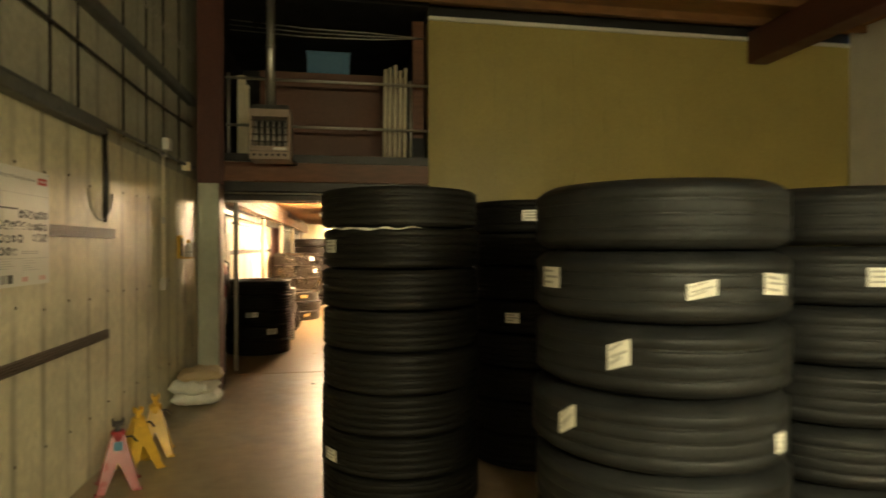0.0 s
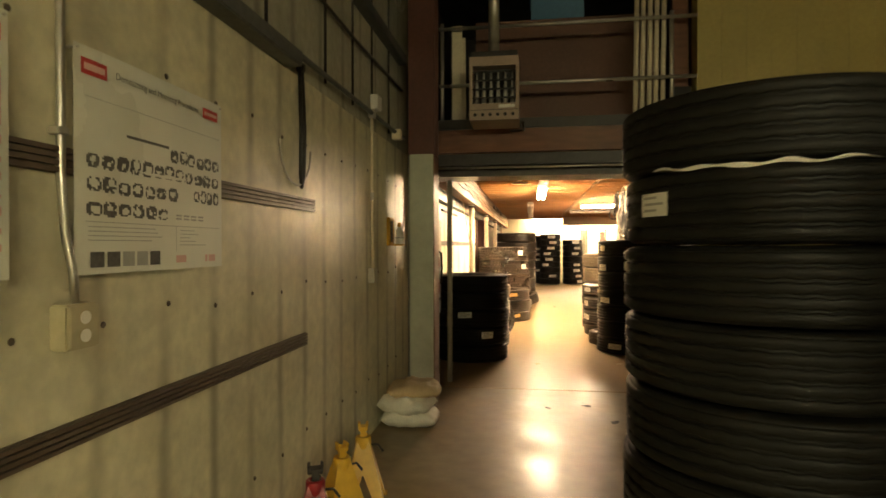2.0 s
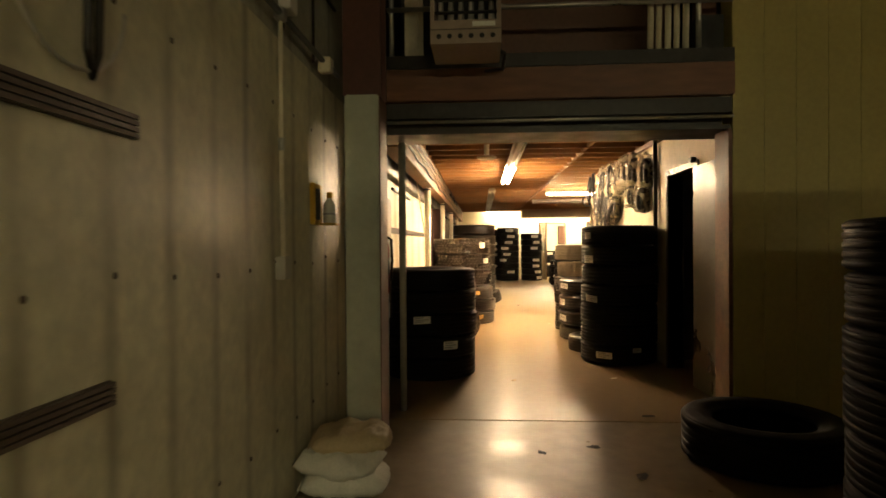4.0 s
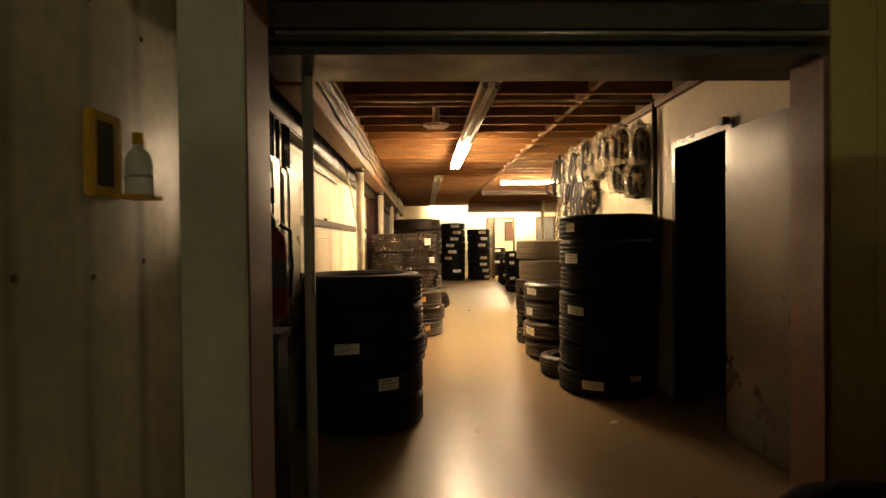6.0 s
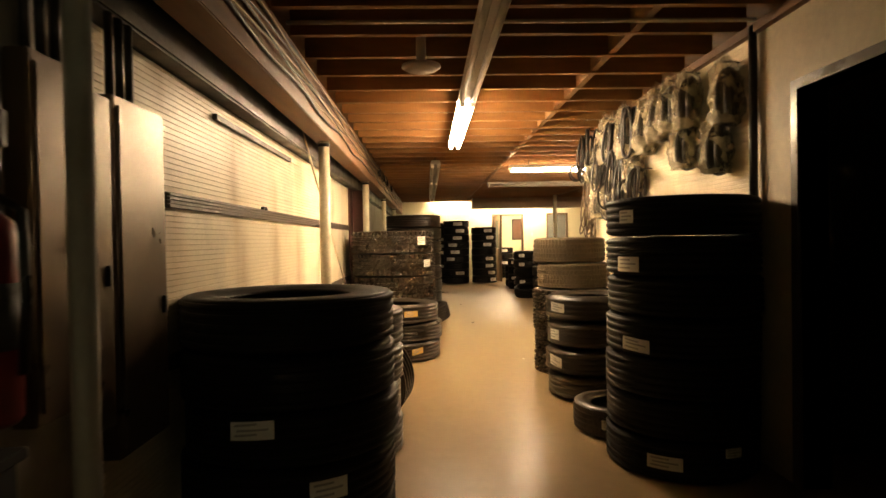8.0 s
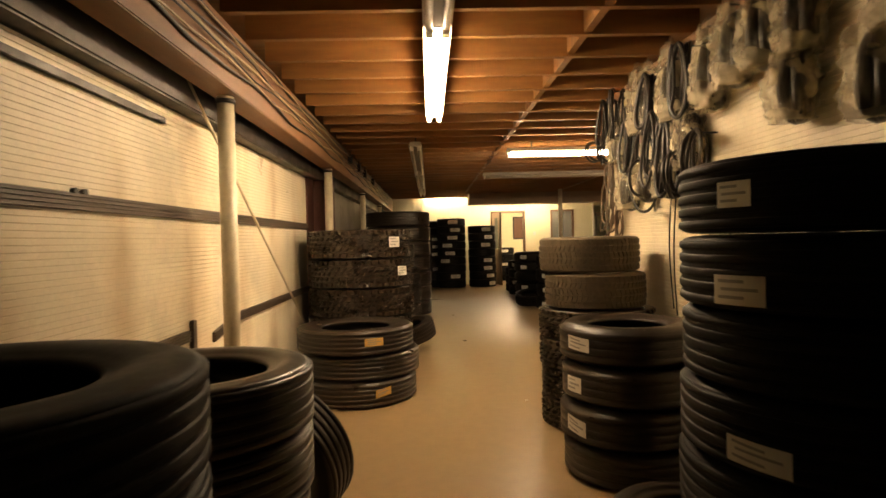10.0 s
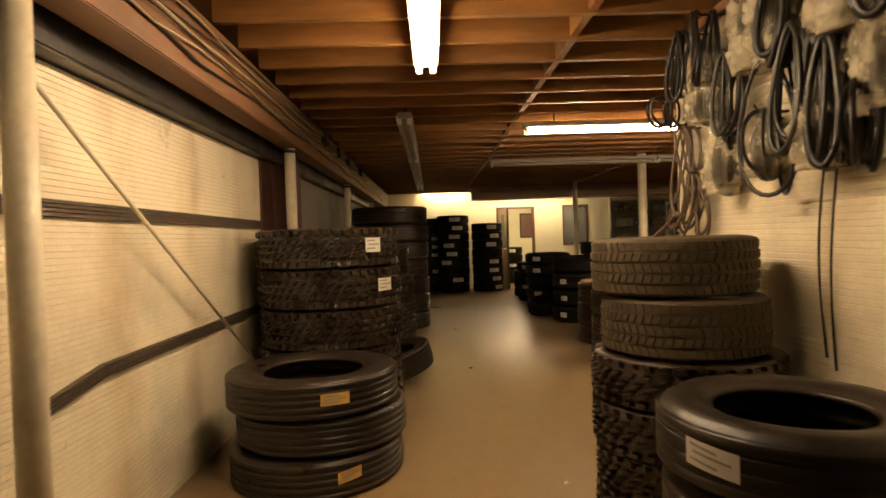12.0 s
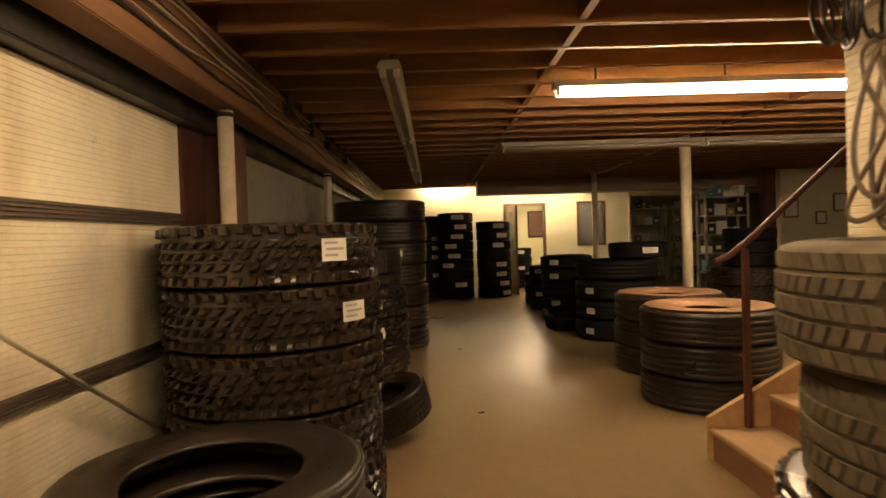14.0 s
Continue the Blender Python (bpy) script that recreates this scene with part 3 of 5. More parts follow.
y = 8.154
k = 0
while y < 24.5:
    e = RX - 0.002 if y < 13.1 else 8.5
    box(bm, -1.335, e, y, y + 0.042, JOIST_Z, DECK_Z)
    if y < 22.5:
        zj = 0.006 * ((k * 7) % 3)
        box(bm, 0.60, 0.645, y + 0.044, y + 0.404, JOIST_Z + 0.004 + zj, DECK_Z)
        if y > 13.1:
            box(bm, 3.0, 3.045, y + 0.044, y + 0.404, JOIST_Z + 0.004, DECK_Z)
    y += 0.406
    k += 1
setting("ceiling_store", bm, "joist", "timber joists with blocking under a plywood deck")
setting("ledger", block(RX - 0.045, RX - 0.002, 7.85, 13.0, 2.40, 2.449), "girder", "timber ledger under the joists")

# back of the store
setting("wall_back_left", block(LX, 1.44, BACK_Y, BACK_Y + 0.12, 0, DECK_Z), "back_wall", "pale yellow-green painted back wall")
setting("wall_back_lintel", block(1.44, 2.43, BACK_Y, BACK_Y + 0.12, 2.06, DECK_Z), "back_wall")
setting("wall_back_mid", block(2.43, 3.16, BACK_Y, BACK_Y + 0.12, 0, DECK_Z), "back_wall")
setting("wall_back_under", block(3.16, 3.83, BACK_Y, BACK_Y + 0.12, 0, 1.03), "back_wall")
setting("wall_back_over", block(3.16, 3.83, BACK_Y, BACK_Y + 0.12, 2.07, DECK_Z), "back_wall")
setting("wall_back_right", block(3.83, 4.37, BACK_Y, BACK_Y + 0.12, 0, DECK_Z), "back_wall")
setting("soffit", block(0.72, 6.75, 23.0, 23.5, 2.17, 2.449), "soffit", "brown boxed-in beam below the joists")
setting("wall_far_right", block(6.7, 8.5, 22.6, 22.75, 0, DECK_Z), "plaster")
setting("wall_store_right", block(8.5, 8.65, 7.3, 28.4, 0, DECK_Z), "grey_wall")
# next four are added panels that keep sky light from leaking in
setting("store_front_light_block", block(7.2, 8.65, 7.58, 7.752, 0, DECK_Z + 0.02), "grey_wall")
setting("left_gap_light_block", block(LX - 0.15, LX - 0.02, 10.5, BACK_Y + 0.1, 1.9, DECK_Z + 0.02), "dark_steel")
setting("deck_light_block", block(LX - 0.15, 8.65, 10.5, BACK_Y + 0.1, DECK_Z + 0.021, DECK_Z + 0.024), "deck")
setting("deck_near_light_block", block(1.2, 8.65, HEAD_BACK, 10.5, DECK_Z + 0.021, DECK_Z + 0.024), "deck")
setting("wall_office_back", block(LX, 8.5, 28.3, 28.45, 0, DECK_Z), "back_wall", "pale wall of the room behind")
setting("wall_office_left", block(LX - 0.15, LX, BACK_Y + 0.12, 28.3, 0, DECK_Z), "back_wall")
setting("wall_office_divider", block(4.25, 4.37, BACK_Y + 0.12, 28.3, 0, DECK_Z), "back_wall")
setting("ceiling_office", block(LX - 0.15, 8.65, BACK_Y - 0.4, 28.45, DECK_Z + 0.025, DECK_Z + 0.06), "white_trim")
bm = bmesh.new()
box(bm, 1.44, 1.49, BACK_Y - 0.02, BACK_Y + 0.13, 0, 2.06)
box(bm, 2.38, 2.43, BACK_Y - 0.02, BACK_Y + 0.13, 0, 2.06)
box(bm, 1.49, 2.38, BACK_Y - 0.02, BACK_Y + 0.13, 2.01, 2.06)
setting("door_frame_office", bm, "door_wood", "brown wooden door frame")
window = tagged(thing("window_1", 3.495, BACK_Y, 1.03, "brown framed interior window in the back wall", "window"), kind="structure")
part("pane", block(-0.29, 0.29, 0.05, 0.056, 0.05, 0.99), "glass_dim", window)
bm = bmesh.new()
for b in ((-0.335, -0.285, 0, 1.04), (0.285, 0.335, 0, 1.04), (-0.285, 0.285, 0, 0.05), (-0.285, 0.285, 0.99, 1.04)):
    box(bm, b[0], b[1], -0.02, 0.12, b[2], b[3])
part("window_frame", bm, "door_wood", window)

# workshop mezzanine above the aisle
# loft surfaces coloured black in place of the darkness up there
setting("mezzanine_back", block(LX, 1.09, 10.4, 10.5, DECK_Z + 0.02, 4.62), "black", "rear wall of the loft, coloured black as darkness")
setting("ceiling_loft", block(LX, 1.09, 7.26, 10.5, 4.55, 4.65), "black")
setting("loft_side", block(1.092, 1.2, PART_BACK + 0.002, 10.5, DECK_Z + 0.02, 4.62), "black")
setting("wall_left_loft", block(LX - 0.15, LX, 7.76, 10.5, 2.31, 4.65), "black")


# ---- fluorescent fixtures ----
def strip_light(x, y, z, length, along, lit, label, roof=DECK_Z, glowing="lit"):
    f = thing("fluorescent_fixture", x, y, z, label, "light fixture", "ceiling strip lights", rz=0 if along == "y" else -90)
    bm = bmesh.new()
    pro = [(-0.055, 0.0), (-0.075, -0.045), (-0.02, -0.055), (0.02, -0.055), (0.075, -0.045), (0.055, 0.0)]
    a = [bm.verts.new((px, 0, pz)) for px, pz in pro]
    b = [bm.verts.new((px, length, pz)) for px, pz in pro]
    for i in range(6):
        bm.faces.new((a[i], b[i], b[(i + 1) % 6], a[(i + 1) % 6]))
    bm.faces.new(a)
    bm.faces.new(b[::-1])
    bmesh.ops.recalc_face_normals(bm, faces=bm.faces[:])
    # when off, housing and tubes are coloured greyer to look unlit
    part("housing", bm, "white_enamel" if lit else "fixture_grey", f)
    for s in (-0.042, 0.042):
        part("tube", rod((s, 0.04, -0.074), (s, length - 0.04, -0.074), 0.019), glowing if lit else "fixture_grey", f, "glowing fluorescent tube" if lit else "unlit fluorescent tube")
        for e in (0.015, length - 0.03):
            part("socket", block(s - 0.02, s + 0.02, e, e + 0.02, -0.1, -0.045, 0.003), "white_enamel", f)
    for e in (0.3, 0.5 * length, length - 0.3):
        part("hanger", rod((0, e, 0), (0, e, roof - z), 0.008, 6), "dark_steel", f)
    return f


strip_light(-0.25, 8.72, 2.42, 2.28, "y", False, "white unlit strip light under the joists")
strip_light(-0.25, 11.02, 2.42, 2.2, "y", True, "lit twin-tube strip light under the joists")
strip_light(0.66, 15.2, 2.38, 2.44, "x", True, "lit twin-tube strip light across the store")
# second one is unseen, added to brighten the far right
strip_light(3.14, 15.2, 2.38, 2.44, "x", True, "lit twin-tube strip light across the store")
strip_light(0.62, 17.97, 2.40, 2.38, "x", False, "white unlit strip light across the store")
strip_light(3.02, 17.97, 2.40, 2.38, "x", False, "white unlit strip light across the store")
strip_light(-0.45, 14.6, 2.39, 2.44, "y", False, "white unlit strip light under the joists")
strip_light(-0.45, 17.1, 2.39, 2.44, "y", False, "white unlit strip light under the joists")
strip_light(-0.45, 19.6, 2.39, 2.0, "y", False, "white unlit strip light under the joists")
strip_light(0.9, 24.1, 2.42, 2.44, "x", True, "lit strip light behind the boxed beam")
strip_light(-0.45, 24.58, 2.60, 1.1, "x", True, "short lit strip light between the joists at the back wall")
for sx in (-0.4, 2.1):
    strip_light(sx, -2.0, 2.52, 2.28, "x", True, "lit twin-tube strip light hung low in the workshop", 4.62, "lit_shop")
# added lamp out of view, only to light the back room
strip_light(1.2, 26.4, 2.42, 2.44, "x", True, "added strip light, out of view, lighting the back room")


# ---- tyres ----
def tyre_meshes(kind, R, h, rim, seg=56):
    d = {"rib": 0.008, "wave": 0.010, "smooth": 0.004, "mud": 0.026, "street": 0.008, "lug": 0.024}[kind]
    Rc = R - d
    c = h / 2
    prof = [(rim, 0.16 * h), (rim + 0.012, 0.10 * h), (rim + 0.03, 0.09 * h), (rim + 0.045, 0.055 * h), (rim + 0.35 * (R - rim), 0.018 * h), (rim + 0.55 * (R - rim), 0.0), (rim + 0.62 * (R - rim), 0.012 * h),
            (rim + 0.72 * (R - rim), 0.012 * h), (R - 0.035, 0.05 * h), (R - 0.016, 0.10 * h), (Rc - 0.004, 0.15 * h), (Rc, 0.24 * h), (Rc + 0.002, c)]
    sq = kind != "smooth"
    if sq:
        prof[8:12] = [(R - 0.03, 0.022 * h), (R - 0.012, 0.05 * h), (Rc - 0.002, 0.09 * h), (Rc, 0.2 * h)]
    prof = prof + [(r, h - z) for r, z in prof[-2::-1]]
    prof += [(rim + 0.03, 0.78 * h), (Rc - 0.045, 0.72 * h), (Rc - 0.03, c), (Rc - 0.045, 0.28 * h), (rim + 0.03, 0.22 * h)]
    bm = lathe(bmesh.new(), prof, seg)
    bmesh.ops.recalc_face_normals(bm, faces=bm.faces[:])
    body = bpy.data.meshes.new("carcass")
    bm.to_mesh(body)
    bm.free()

    bm = bmesh.new()
    z0, z1 = (0.075 * h, 0.925 * h) if sq else (0.13 * h, 0.87 * h)

    def lump(a0, a1, za, zb, skew, r0, r1, ch):
        """A tread block between two angles and two heights, chamfered at its top."""
        vs = []
        for r, e in ((r0, 0.0), (r1, ch)):
            for a, z, s in ((a0, za, 0), (a1, za, 0), (a1, zb, skew), (a0, zb, skew)):
                da = e / R * (1 if a == a0 else -1)
                dz = e * (1 if z == za else -1)
                vs.append(bm.verts.new((r * math.cos(a + s + da), r * math.sin(a + s + da), z + dz)))
        for f in ((4, 5, 6, 7), (0, 1, 5, 4), (1, 2, 6, 5), (2, 3, 7, 6), (3, 0, 4, 7)):
            bm.faces.new([vs[i] for i in f])

    if kind in ("rib", "smooth"):
        n = 5 if kind == "rib" else 4
        gap = 0.012 if kind == "rib" else 0.006
        w = (z1 - z0 - gap * (n - 1)) / n
        for i in range(n):
            a = z0 + i * (w + gap)
            edge = 0.004 if i in (0, n - 1) else 0
            lathe(bm, [(Rc - 0.003, a), (R - 0.002 - edge, a + 0.001), (R, a + 0.005), (R, a + w - 0.005), (R - 0.002 - edge, a + w - 0.001), (Rc - 0.003, a + w)], seg + 16, closed=False)
    elif kind == "wave":
        n, gap, cnt = 5, 0.008, 40
        w = (z1 - z0 - gap * (n - 1)) / n
        for i in range(n):
            a = z0 + i * (w + gap)
            first = len(bm.verts)
            m = 6 * cnt
            lathe(bm, [(Rc - 0.003, a), (R - 0.003, a + 0.001), (R, a + 0.005), (R, a + w - 0.005), (R - 0.003, a + w - 0.001), (Rc - 0.003, a + w)], m, closed=False)
            bm.verts.ensure_lookup_table()
            for q in range(m):
                up = 0.003 * math.asin(math.sin(2 * math.pi * cnt * q / m)) / 1.57
                for p in range(6):
                    if not (i == 0 and p < 3) and not (i == n - 1 and p > 2):
                        bm.verts[first + 6 * q + p].co.z += up
    elif kind == "street":
        n, cnt = 5, 62
        w = (z1 - z0 - 0.009 * (n - 1)) / n
        step = 2 * math.pi / cnt
        for i in range(n):
            a = z0 + i * (w + 0.009)
            for k in range(cnt):
                t = step * (k + 0.37 * i)
                lump(t, t + step * 0.86, a, a + w, 0.35 * step * (1 if i % 2 else -1), Rc - 0.003, R - (0.004 if i in (0, n - 1) else 0), 0.0015)
    else:
        cnt = int(2 * math.pi * R / (0.069 if kind == "mud" else 0.10))
        step = 2 * math.pi / cnt
        hh = z1 - z0
        ri = Rc - 0.006
        for k in range(cnt):
            t = step * k
            odd = 0.03 * h if k % 2 else 0.0
            lump(t, t + step * 0.70, z0 - 0.05 * h, z0 + 0.13 * hh + odd, 0.10 * step, ri, R - 0.004, 0.008)
            lump(t + 0.05 * step, t + 0.70 * step, z0 + 0.215 * hh, z0 + 0.385 * hh, 0.40 * step, ri, R, 0.008)
            lump(t + 0.52 * step, t + 1.17 * step, z0 + 0.42 * hh, z0 + 0.585 * hh, 0.40 * step, ri, R, 0.008)
            lump(t + 0.02 * step, t + 0.67 * step, z0 + 0.62 * hh, z0 + 0.785 * hh, 0.40 * step, ri, R, 0.008)
            lump(t + 0.45 * step, t + 1.15 * step, z0 + 0.87 * hh - odd, z1 + 0.05 * h, -0.10 * step, ri, R - 0.004, 0.008)
    bmesh.ops.recalc_face_normals(bm, faces=bm.faces[:])
    tread = bpy.data.meshes.new("tread")
    bm.to_mesh(tread)
    bm.free()
    return body, tread


TYRES = {}
KINDS = {
    "rib": ("truck_tyre", "black ribbed truck tyre", "tyre"),
    "wave": ("truck_tyre", "black truck tyre with wavy ribs", "tyre"),
    "smooth": ("trailer_tyre", "smooth-ribbed black trailer tyre", "tyre"),
    "mud": ("off_road_tyre", "deep-lugged off-road tyre", "tyre"),
    "lug": ("lug_tyre", "coarse lugged drive tyre", "tyre"),
    "street": ("car_tyre", "black car tyre with fine tread blocks", "tyre"),
}


def sticker(tyre, R, z, a, w, hh, material, tilt=0.0, bars=3):
    """A paper label lying on the tread at the bearing a, in degrees, with printed bars."""
    def patch(r, a0, a1, za, zb, steps=6):
        bm = bmesh.new()
        lo, hi = [], []
        for i in range(steps + 1):
            t = a0 + (a1 - a0) * i / steps
            sl = tilt * (i / steps - 0.5)
            lo.append(bm.verts.new((r * math.cos(t), r * math.sin(t), za + sl)))
            hi.append(bm.verts.new((r * math.cos(t), r * math.sin(t), zb + sl)))
        for i in range(steps):
            bm.faces.new((lo[i], lo[i + 1], hi[i + 1], hi[i]))
        return bm
    a = radians(a)
    da = w / R / 2
    lab = part("label", patch(R + 0.0025, a - da, a + da, z - hh / 2, z + hh / 2), material, tyre, "paper size label")
    for i in range(bars):
        t = 0.30 - 0.27 * i
        part("print", patch(R + 0.0035, a - da * (0.8 - 0.1 * (i % 2)), a + da * (0.75 - 0.5 * ((i + 1) % 2)), z + hh * (t - 0.055), z + hh * (t + 0.055)), "ink", lab)


def tyre(kind, x, y, z, R, h, rim, skin="rubber", rz=0.0, tilt=(0, 0), note="", group="", labels=()):
    key = (kind, R, h, rim, skin)
    if key not in TYRES:
        body, tread = tyre_meshes(kind, R, h, rim)
        body.materials.append(M[skin])
        tread.materials.append(M[skin])
        TYRES[key] = (body, tread)
    name, label, cat = KINDS[kind]
    t = thing(name, x, y, z, note or label, cat, group)
    t.matrix_basis = pose(x, y, z, tilt[0], tilt[1], rz)
    shared("carcass", TYRES[key][0], t)
    shared("tread", TYRES[key][1], t)
    for zf, a, w, hh, material, sl in labels:
        sticker(t, R, zf * h, a - rz, w, hh, material, sl)
    return t


rng = random.Random(7)


def stack(kind, x, y, R, h, n, rim, skin="rubber", note="", group="", labels=None, z=0.0, jit=0.012):
    for i in range(n):
        tyre(kind, x + rng.uniform(-jit, jit), y + rng.uniform(-jit, jit), z + i * h, R, h - 0.002, rim, skin, rz=rng.uniform(0, 360), note=note, group=group, labels=(labels or {}).get(i, ()))


W = "label"
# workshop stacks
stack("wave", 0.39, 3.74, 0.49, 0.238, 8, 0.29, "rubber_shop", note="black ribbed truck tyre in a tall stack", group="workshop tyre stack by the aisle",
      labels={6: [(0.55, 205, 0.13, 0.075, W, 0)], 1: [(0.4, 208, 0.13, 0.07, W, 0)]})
bm = bmesh.new()
rim_pts = []
for i in range(41):
    u = i / 40
    a = math.radians(206 + 74 * u)
    rr = 0.494 + 0.003 * math.sin(9 * u)
    zz = 7 * 0.238 - 0.004 - 0.012 * math.sin(math.pi * u) + 0.004 * math.sin(23 * u)
    hh = 0.014 * math.sin(math.pi * min(1, u * 1.02 + 0.02)) ** 0.5 * (0.7 + 0.3 * math.sin(31 * u)) + 0.002
    rim_pts.append([bm.verts.new((0.39 + q * math.cos(a), 3.74 + q * math.sin(a), zz + w)) for q, w in ((rr, 0), (rr + 0.004, hh * 0.5), (rr, hh))])
for a, b in zip(rim_pts, rim_pts[1:]):
    for k in range(2):
        bm.faces.new((a[k], b[k], b[k + 1], a[k + 1]))
tagged(part("paper_strip", bm, "label"), "torn white wrapping strip caught between two truck tyres", "strip")
stack("smooth", 1.29, 2.25, 0.49, 0.257, 7, 0.29, "rubber_grey", note="black truck tyre with white paper labels in a stack", group="workshop labelled tyre stack",
      labels={5: [(0.5, 258, 0.10, 0.055, W, 0.02), (0.55, 294, 0.14, 0.075, W, -0.01), (0.6, 190, 0.12, 0.08, W, 0)], 4: [(0.6, 226, 0.08, 0.09, W, 0.03)], 3: [(0.6, 204, 0.08, 0.08, W, 0.05), (0.4, 300, 0.08, 0.07, W, 0)]}, jit=0.02)
stack("wave", 1.45, 4.30, 0.49, 0.236, 8, 0.29, note="black ribbed truck tyre in a shaded stack", group="workshop rear tyre stack",
      labels={7: [(0.5, 252, 0.16, 0.075, W, 0)], 4: [(0.5, 235, 0.1, 0.07, W, 0)]})
stack("smooth", 2.36, 2.55, 0.49, 0.26, 7, 0.29, "rubber_grey", note="black truck tyre in the outer stack", group="workshop outer tyre stack",
      labels={5: [(0.5, 255, 0.13, 0.08, W, 0)]}, jit=0.02)
stack("rib", 2.55, 3.75, 0.49, 0.235, 7, 0.29, note="black truck tyre in the outer stack", group="workshop outer tyre stack")
stack("rib", 1.40, 5.62, 0.49, 0.236, 6, 0.29, note="black ribbed truck tyre in a shaded stack", group="workshop rear tyre stack")
tyre("rib", 1.02, 6.72, 0, 0.46, 0.27, 0.28, note="single truck tyre lying by the opening", rz=30)

# left side of the aisle
stack("rib", -1.185, 9.05, 0.455, 0.214, 5, 0.26, note="black truck tyre in a low dark stack", group="first left stack",
      labels={2: [(0.75, 262, 0.17, 0.07, W, 0.01)], 1: [(0.6, 300, 0.15, 0.08, W, 0)]})
stack("rib", -1.17, 10.06, 0.42, 0.219, 4, 0.26, "rubber_dusty", "black truck tyre with an open dusty top", "second left stack")
tyre("rib", -1.03, 10.88, 0.33, 0.37, 0.21, 0.21, "rubber_dusty", tilt=(108, 0), rz=-22, note="tyre leaning upright against the stack")
stack("rib", -0.945, 13.0, 0.485, 0.20, 3, 0.28, "rubber_dusty", "ribbed truck tyre with amber labels", "third left stack",
      labels={2: [(0.55, 294, 0.15, 0.06, "label_amber", 0.0)], 0: [(0.6, 300, 0.13, 0.06, "label_amber", 0.02)]}, jit=0.03)
stack("mud", -1.03, 14.03, 0.53, 0.281, 5, 0.27, "rubber_mud", "deep-lugged off-road tyre with a paper tag", "off-road tyre stack",
      labels={4: [(0.55, 315, 0.13, 0.10, W, 0)], 3: [(0.55, 325, 0.14, 0.09, W, 0)]})
stack("lug", -0.90, 16.05, 0.45, 0.23, 4, 0.26, "rubber_dusty", "coarse lugged tyre behind the off-road stack", "fifth left stack", labels={3: [(0.5, 300, 0.1, 0.07, W, 0)], 2: [(0.5, 300, 0.1, 0.09, W, 0)]})
stack("street", -0.98, 17.05, 0.42, 0.245, 5, 0.26, "rubber_dusty", "dark tyre in the middle stack", "sixth left stack")
stack("rib", -0.87, 18.4, 0.56, 0.255, 7, 0.3, "rubber_dusty", "large dark truck tyre in a tall stack", "tall left stack", labels={4: [(0.5, 290, 0.2, 0.07, W, 0)]})
tyre("street", -0.60, 14.98, 0.09, 0.355, 0.22, 0.21, "rubber_dusty", tilt=(6, -14), rz=0, note="loose car tyre tilted against the stack")
stack("street", -0.35, 24.2, 0.38, 0.2, 9, 0.22, note="black car tyre with a white label", group="rear wall stacks", labels={i: [(0.5, 300, 0.2, 0.08, W, 0)] for i in (2, 4, 5, 6)})
stack("street", 0.27, 23.85, 0.385, 0.205, 9, 0.22, note="black car tyre with a white label", group="rear wall stacks",
      labels={i: [(0.5, a, 0.26, 0.09, W, 0)] for i, a in ((1, 285), (3, 240), (4, 262), (5, 250), (6, 272), (7, 285), (8, 275))})
stack("street", 1.10, 23.85, 0.37, 0.205, 8, 0.22, note="black car tyre with a white label", group="rear wall stacks",
      labels={i: [(0.5, a, 0.24, 0.09, W, 0)] for i, a in ((0, 312), (1, 300), (2, 290), (3, 292), (5, 280), (6, 296), (7, 285))})

# right side of the aisle
stack("rib", 0.865, 9.75, 0.41, 0.214, 7, 0.25, note="black truck tyre in a tall dark stack", group="tall right stack",
      labels={6: [(0.5, 205, 0.1, 0.07, W, 0)], 5: [(0.3, 206, 0.15, 0.08, W, 0)], 3: [(0.3, 213, 0.17, 0.07, W, -0.01)], 0: [(0.5, 236, 0.18, 0.07, W, 0), (0.8, 285, 0.1, 0.05, W, 0)]})
tyre("street", 0.69, 10.33, 0, 0.30, 0.19, 0.18, "rubber_dusty", note="single car tyre lying in front of the stack", labels=[(0.5, 245, 0.14, 0.06, W, 0)])
stack("smooth", 0.75, 11.19, 0.36, 0.207, 4, 0.2, "rubber_dusty", "black trailer tyre with white labels", "trailer tyre stack",
      labels={3: [(0.55, 209, 0.15, 0.07, W, -0.01)], 2: [(0.5, 200, 0.12, 0.08, W, 0)], 1: [(0.5, 206, 0.14, 0.08, W, -0.02)]})
stack("mud", 0.85, 12.1, 0.40, 0.200, 4, 0.21, "rubber_mud", "off-road tyre under two worn tyres", "right off-road stack")
stack("street", 0.82, 12.12, 0.345, 0.243, 2, 0.2, "rubber_worn", "dusty worn car tyre on top of the stack", "worn tyres", z=0.801, jit=0.02)

# row beyond the stair
stack("rib", 1.89, 15.57, 0.50, 0.243, 3, 0.3, "rubber_dusty", "wide dusty tyre under a tan dust cover", "right row stacks")
stack("rib", 2.02, 16.65, 0.50, 0.243, 3, 0.3, "rubber_dusty", "wide dusty tyre under a tan dust cover", "right row stacks")
stack("smooth", 2.08, 18.46, 0.50, 0.245, 4, 0.3, "rubber", "wide black tyre with white labels", "right row stacks", labels={i: [(0.5, 215, 0.12, 0.07, W, 0)] for i in (0, 1, 2)})
stack("street", 2.42, 18.62, 0.37, 0.2, 1, 0.22, "rubber", "black car tyre lying on the stack", "right row stacks", labels={0: [(0.5, 275, 0.2, 0.07, W, 0)]}, z=0.985)
